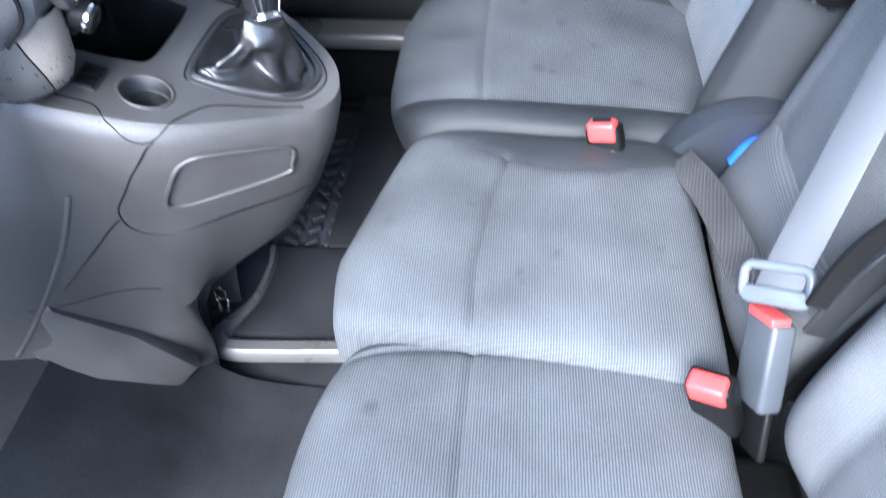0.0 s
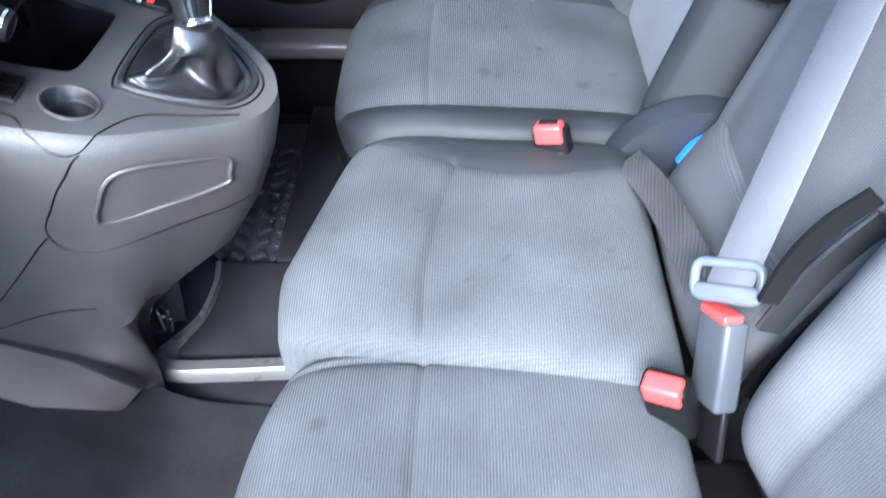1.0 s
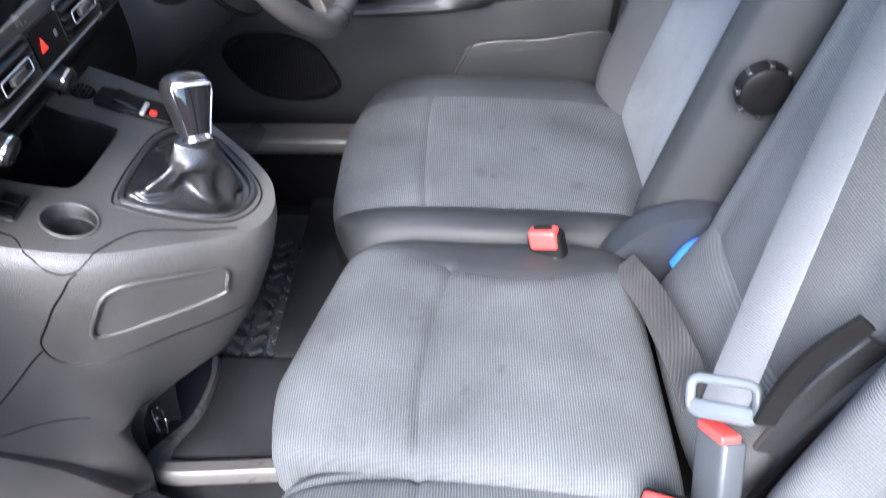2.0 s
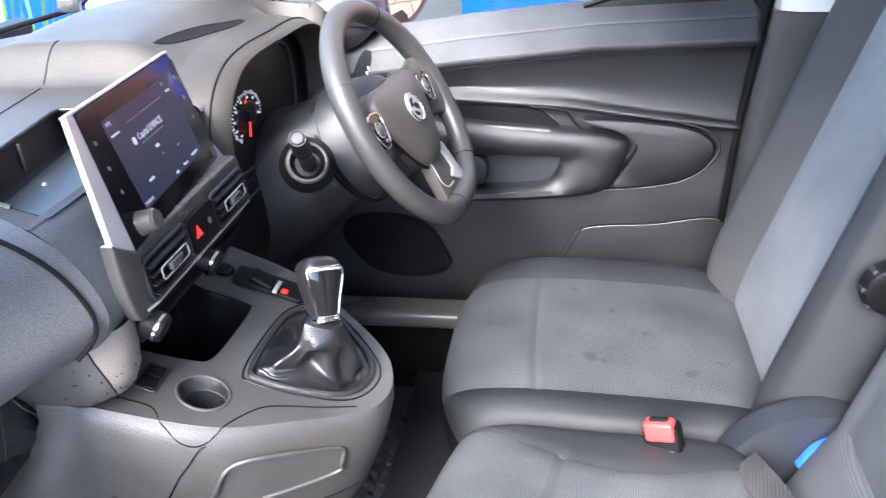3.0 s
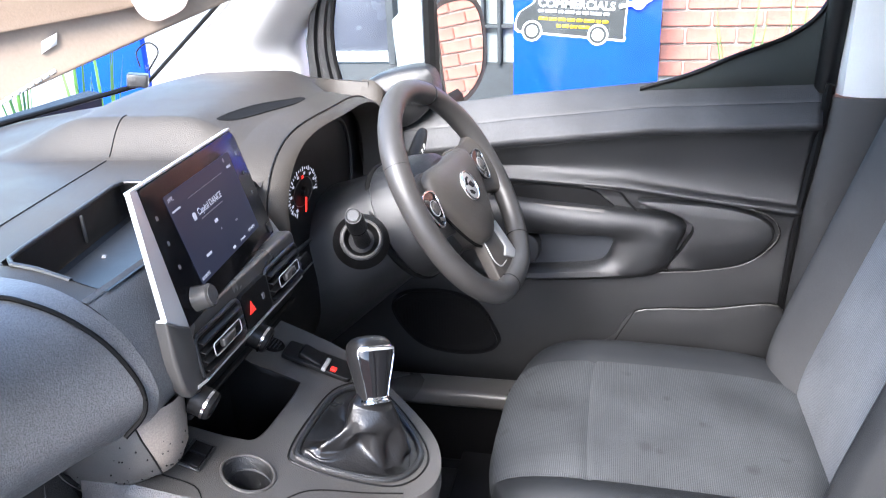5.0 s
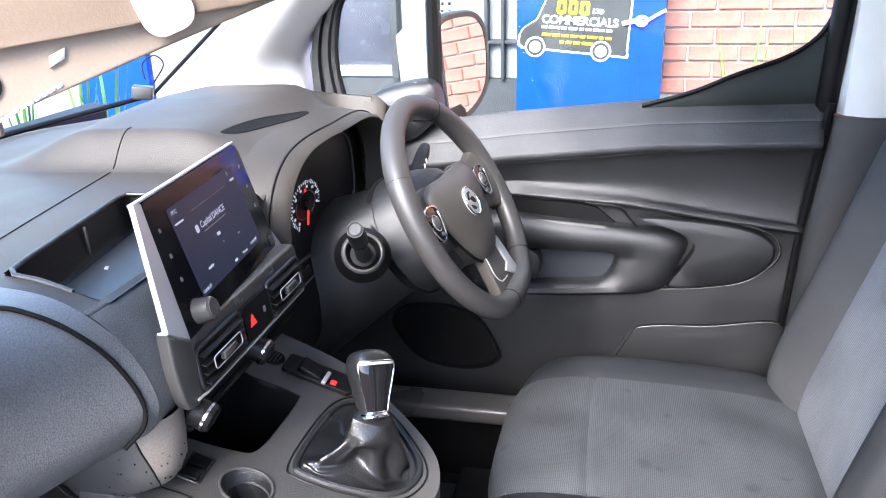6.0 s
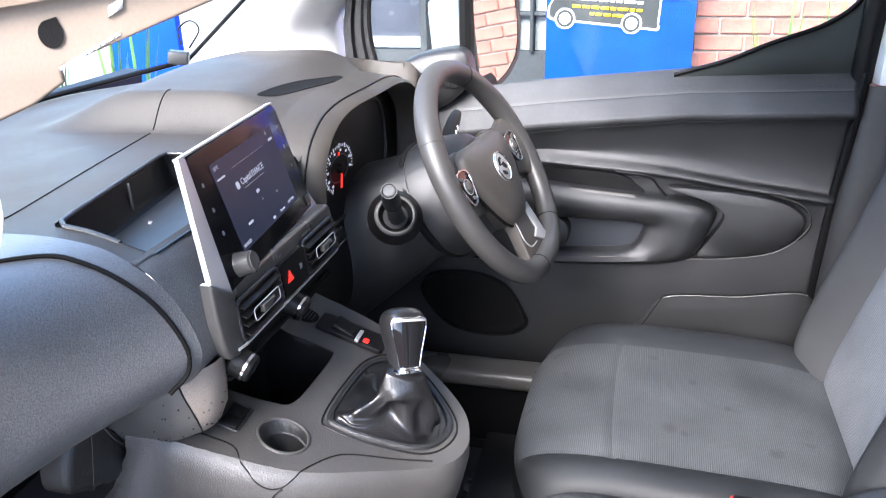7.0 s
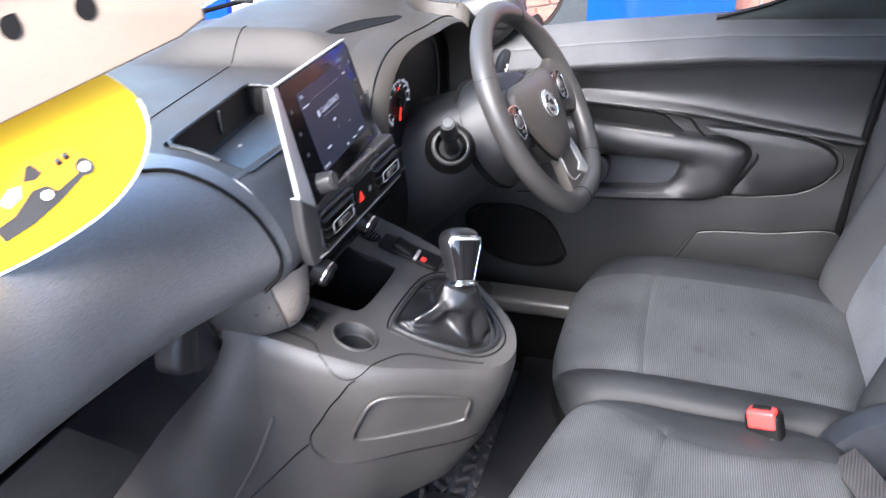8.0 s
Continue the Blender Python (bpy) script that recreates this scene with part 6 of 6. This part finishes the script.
def tag():
    t = thing("yellow_tag", "yellow round-edged card tag with a vehicle picture", "tag")
    m = frame_of((-0.225, -0.372, 1.290), (0.117, 0.088, 0.040), (-0.1, 0.05, 1))
    out = spline([(-0.13, 0.05), (0.0, 0.055), (0.050, 0.045), (0.078, 0.010), (0.070, -0.025), (0.035, -0.052), (-0.02, -0.066), (-0.09, -0.070), (-0.13, -0.06)], 50, True)
    c = part("card", plate([tuple(p) for p in out], 0.0015, m), YELLOW, t)
    ink = m @ pose(0, 0, 0.0016)
    orange = material("orange_print", (0.70, 0.27, 0.008), 0.4, mottle=0.1)
    van = part("printed_vehicle", plate([(-0.046, -0.034), (-0.034, -0.020), (-0.020, -0.012), (-0.008, -0.004), (0.013, -0.003), (0.025, -0.006), (0.031, -0.018), (0.024, -0.024), (0.004, -0.033), (-0.020, -0.042), (-0.044, -0.046)], 0.0003, ink), orange, t, "printed orange vehicle")
    part("dark_print", plate([(-0.046, -0.040), (-0.030, -0.036), (-0.012, -0.024), (-0.004, -0.024), (0.004, -0.030), (0.028, -0.021), (0.031, -0.019), (0.026, -0.025), (0.004, -0.036), (-0.020, -0.045), (-0.044, -0.050)], 0.0003, ink @ pose(0, 0, 0.0004)), BLACK_PRINT, van)
    part("printed_window", plate([(-0.014, -0.016), (-0.008, -0.0075), (-0.004, -0.007), (0.0, -0.0145), (-0.006, -0.0175)], 0.0003, ink @ pose(0, 0, 0.0004)), BLACK_PRINT, van)
    part("pale_print", plate([(-0.034, -0.024), (-0.024, -0.017), (-0.017, -0.018), (-0.020, -0.026), (-0.030, -0.030)], 0.0003, ink @ pose(0, 0, 0.0004)), WHITE_CARD, van)
    for x, y in ((-0.004, -0.0300), (0.0265, -0.0210)):
        part("printed_wheel", lathe([(0.0, 0.0004), (0.0062, 0.0004), (0.0062, 0)], ink @ pose(x, y, 0.0008), 20), BLACK_PRINT, van)
        part("printed_hub", lathe([(0.0, 0.0004), (0.0036, 0.0004), (0.0036, 0)], ink @ pose(x, y, 0.0013), 16), WHITE_CARD, van)
    for x in (0.0125, 0.0185):
        part("printed_bar", box((0.0042, 0.0046, 0.0003), 0, ink @ pose(x, -0.0118 + (x - 0.0125) * 0.3, 0.0008, 0, 0, 14)), BLACK_PRINT, t)
    part("pale_edge", tube([m @ Vector((p[0], p[1], 0.0012)) for p in out[17:42]], 0.0012, 6), WHITE_CARD, t)


def aerial():
    t = thing("sensor_block", "small grey clip block with a wire at the windscreen foot", "sensor")
    part("block", box((0.034, 0.026, 0.022), 0.003, pose(-0.588, 0.562, 1.240, 0, 8, 25)), PLASTIC, t)
    part("wire", tube(spline([(-0.57, 0.57, 1.255), (-0.55, 0.575, 1.285), (-0.565, 0.575, 1.30), (-0.59, 0.575, 1.285), (-0.585, 0.57, 1.26)], 20), 0.0016, 6), PLASTIC_DEEP, t)


# ---- outside ----
def outside():
    yw = 3.25
    wall = thing("brick_wall", "red brick building wall", "wall", kind="structure")
    part("mortar", box((5.0, 0.2, 3.6), 0, pose(2.62, yw + 0.11, 1.8)), MORTAR, wall, smooth=False)
    part("far_stretch", box((14.0, 0.2, 3.6), 0, pose(12.15, yw + 0.11, 1.8)), BRICK, wall, smooth=False)
    office = thing("shopfront", "white framed glazed doors in a grey frontage", "shopfront", kind="structure")
    part("wall", box((1.6, 0.2, 0.85), 0, pose(-0.68, yw + 0.11, 0.425)), material("dark_grey_render", (0.03, 0.032, 0.035), 0.7, grain=0.2, bump=0.3, scale=60), office, smooth=False)
    part("head", box((1.6, 0.2, 1.3), 0, pose(-0.68, yw + 0.11, 2.95)), bpy.data.materials["dark_grey_render"], office, smooth=False)
    for x, w in ((-1.30, 0.06), (-0.884, 0.036), (-0.429, 0.018), (-0.350, 0.018), (-0.14, 0.06)):
        part("mullion", box((w, 0.1, 1.5), 0.004, pose(x, yw + 0.03, 1.60)), bpy.data.materials["dark_grey_render"], office)
    for z in (1.026, 1.38, 1.80):
        part("glazing_bar", box((0.73, 0.06, 0.018), 0.003, pose(-0.505, yw + 0.02, z)), bpy.data.materials["dark_grey_render"], office)
    part("dark_pane", box((0.40, 0.03, 1.42), 0.002, pose(-1.10, yw + 0.06, 1.58)), DARK_PANE, office)
    part("pane_sill", box((0.40, 0.06, 0.05), 0.003, pose(-1.10, yw + 0.03, 0.885)), PALE_PANEL, office)
    for x, w in ((-0.648, 0.42), (-0.39, 0.06), (-0.245, 0.19)):
        panel = part("panel", box((w, 0.03, 1.46), 0.002, pose(x, yw + 0.06, 1.58)), PALE_PANEL, office)
        for z in (1.13, 1.60):
            for k in range(9 if w > 0.1 else 0):
                part("panel_hole", box((0.014, 0.004, 0.014), 0, pose(x - 0.04 + 0.036 * (k % 3), yw + 0.044, z + 0.036 * (k // 3))), PLASTIC_DEEP, panel)
    b = thing("blue_sign", "bright blue sign board with a black van picture", "sign")
    ys = 3.0
    part("board", box((0.635, 0.05, 1.9), 0.004, pose(0.065, ys + 0.025, 0.95)), SIGN_BLUE, b)
    m = Matrix(((1, 0, 0, 0), (0, 0, -1, ys - 0.002), (0, 1, 0, 0), (0, 0, 0, 1)))
    tip = m @ Matrix.Translation((0, 1.08, 0)) @ pose(0, 0, 0, 0, 0, -4.0)
    van = [(-0.237, -0.048), (-0.236, -0.010), (-0.222, 0.020), (-0.165, 0.060), (-0.125, 0.160), (-0.09, 0.200), (0.205, 0.200), (0.228, 0.180), (0.230, -0.050), (0.236, -0.056), (0.230, -0.072), (-0.222, -0.060)]
    part("van_edge", plate([(x * 1.035 + 0.0, 0.06 + (z - 0.06) * 1.07) for x, z in van], 0.002, tip), WHITE_CARD, b)
    v = part("van_picture", plate(van, 0.004, tip), BLACK_PRINT, b, "black van shape with lettering")
    for x in (-0.166, 0.122):
        for r, h, mat in ((0.045, 0.0045, WHITE_CARD), (0.037, 0.0055, BLACK_PRINT), (0.025, 0.0065, WHITE_CARD)):
            part("van_wheel", lathe([(0.0, h), (r, h), (r, 0)], tip @ pose(x, -0.058, 0), 26), mat, v)
    for name, text, size, x, z, mat in (("sign_text", "COMMERCIALS", 0.0490, -0.147, 0.048, WHITE_CARD), ("small_text", "LTD", 0.026, 0.070, 0.100, WHITE_CARD)):
        fc = bpy.data.curves.new(name, "FONT")
        fc.body, fc.size, fc.extrude, fc.offset = text, size, 0.001, 0.0012
        fc.materials.append(mat)
        tx = new(name, fc)
        tx.parent = b
        tx.matrix_world = tip @ pose(x, z, 0.006)
    # the trade mark above the words as plain yellow shapes
    for x, w in ((-0.065, 0.040), (-0.015, 0.038), (0.035, 0.042)):
        part("yellow_mark", plate(round_rect(w, 0.060, 0.012, 4), 0.001, tip @ pose(x, 0.118, 0.0055)), YELLOW, v)
        part("mark_core", plate(round_rect(w * 0.35, 0.030, 0.005, 3), 0.001, tip @ pose(x, 0.118, 0.0066)), BLACK_PRINT, v)
    rng = random.Random(8)
    for z, x0, x1, mat in ((0.030, -0.145, 0.175, WHITE_CARD), (-0.002, -0.140, 0.178, YELLOW), (-0.030, -0.060, 0.095, YELLOW)):
        x = x0
        while x < x1 - 0.02:
            w = min(rng.uniform(0.018, 0.050), x1 - x)
            part("print_bar", box((w, 0.013 if mat == YELLOW else 0.012, 0.001), 0, tip @ pose(x + w / 2, z, 0.006)), mat, v)
            x += w + 0.007
    cord = thing("white_cord", "white cord knotted at the sign's edge", "cord")
    part("cord", tube(spline([(0.205, ys - 0.012, 1.130), (0.262, ys - 0.016, 1.142), (0.30, ys - 0.018, 1.140), (0.345, ys - 0.014, 1.165), (0.384, ys - 0.008, 1.185)], 24), [0.010] * 8 + [0.007] * 16, 8), WHITE_CARD, cord)
    part("knot", ring_tube([(0.285 + 0.022 * math.cos(a), ys - 0.020, 1.142 + 0.018 * math.sin(a)) for a in np.linspace(0, 2 * np.pi, 20, endpoint=False)], 0.007, 8), WHITE_CARD, cord)
    b2 = thing("blue_hoarding", "bright blue hoarding beyond the windscreen", "hoarding")
    part("board", box((0.42, 0.05, 1.6), 0.004, pose(-2.42, 3.2, 0.80)), SIGN_BLUE, b2)
    # weeds
    rng = random.Random(5)
    for cx, cy in ((0.72, 2.9), (0.95, 2.95), (-2.45, 2.9), (-2.30, 2.9), (-2.75, 2.85), (-2.95, 2.8)):
        w = thing("weed_clump", "tall thin green weeds against the wall", "weed", "weeds")
        for k in range(7):
            h = rng.uniform(0.8, 1.25)
            dx, dy = rng.uniform(-0.18, 0.18), rng.uniform(-0.1, 0.1)
            part("blade", tube(spline([(cx + rng.uniform(-0.05, 0.05), cy, 0.0), (cx + dx * 0.4, cy + dy * 0.5, h * 0.6), (cx + dx, cy + dy, h)], 10), [0.012, 0.012, 0.011, 0.011, 0.010, 0.009, 0.008, 0.006, 0.004, 0.001], 5, 0.25), LEAF, w)
    # bricks
    brick = bpy.data.meshes.new("brick")
    bm = box((0.215, 0.02, 0.065), 0.004, None, 1)
    bm.to_mesh(brick)
    bm.free()
    brick.materials.append(BRICK)
    made = 0
    for r in range(11, 29):
        for k in range(13):
            x = 0.28 + k * 0.225 + (0.1125 if r % 2 else 0)
            o = new("brick", brick)
            o.parent = wall
            o.location = (x, yw + 0.004 + 0.002 * math.sin(k * 7.1 + r * 3.3), r * 0.075)
            made += 1


PALE_PANEL = material("pale_panel", (0.32, 0.34, 0.34), 0.3)
DARK_PANE = material("dark_lilac_pane", (0.05, 0.053, 0.07), 0.25)

shell()
windscreen()
far_pillar()
driver_door()
b_pillar()
door_mirror()
floor_things()
dashboard()
steering_wheel()
column()
console()
gear_lever()
driver_seat()
middle_seat()
passenger_seat()
belts()
visor()
tag()
aerial()
outside()
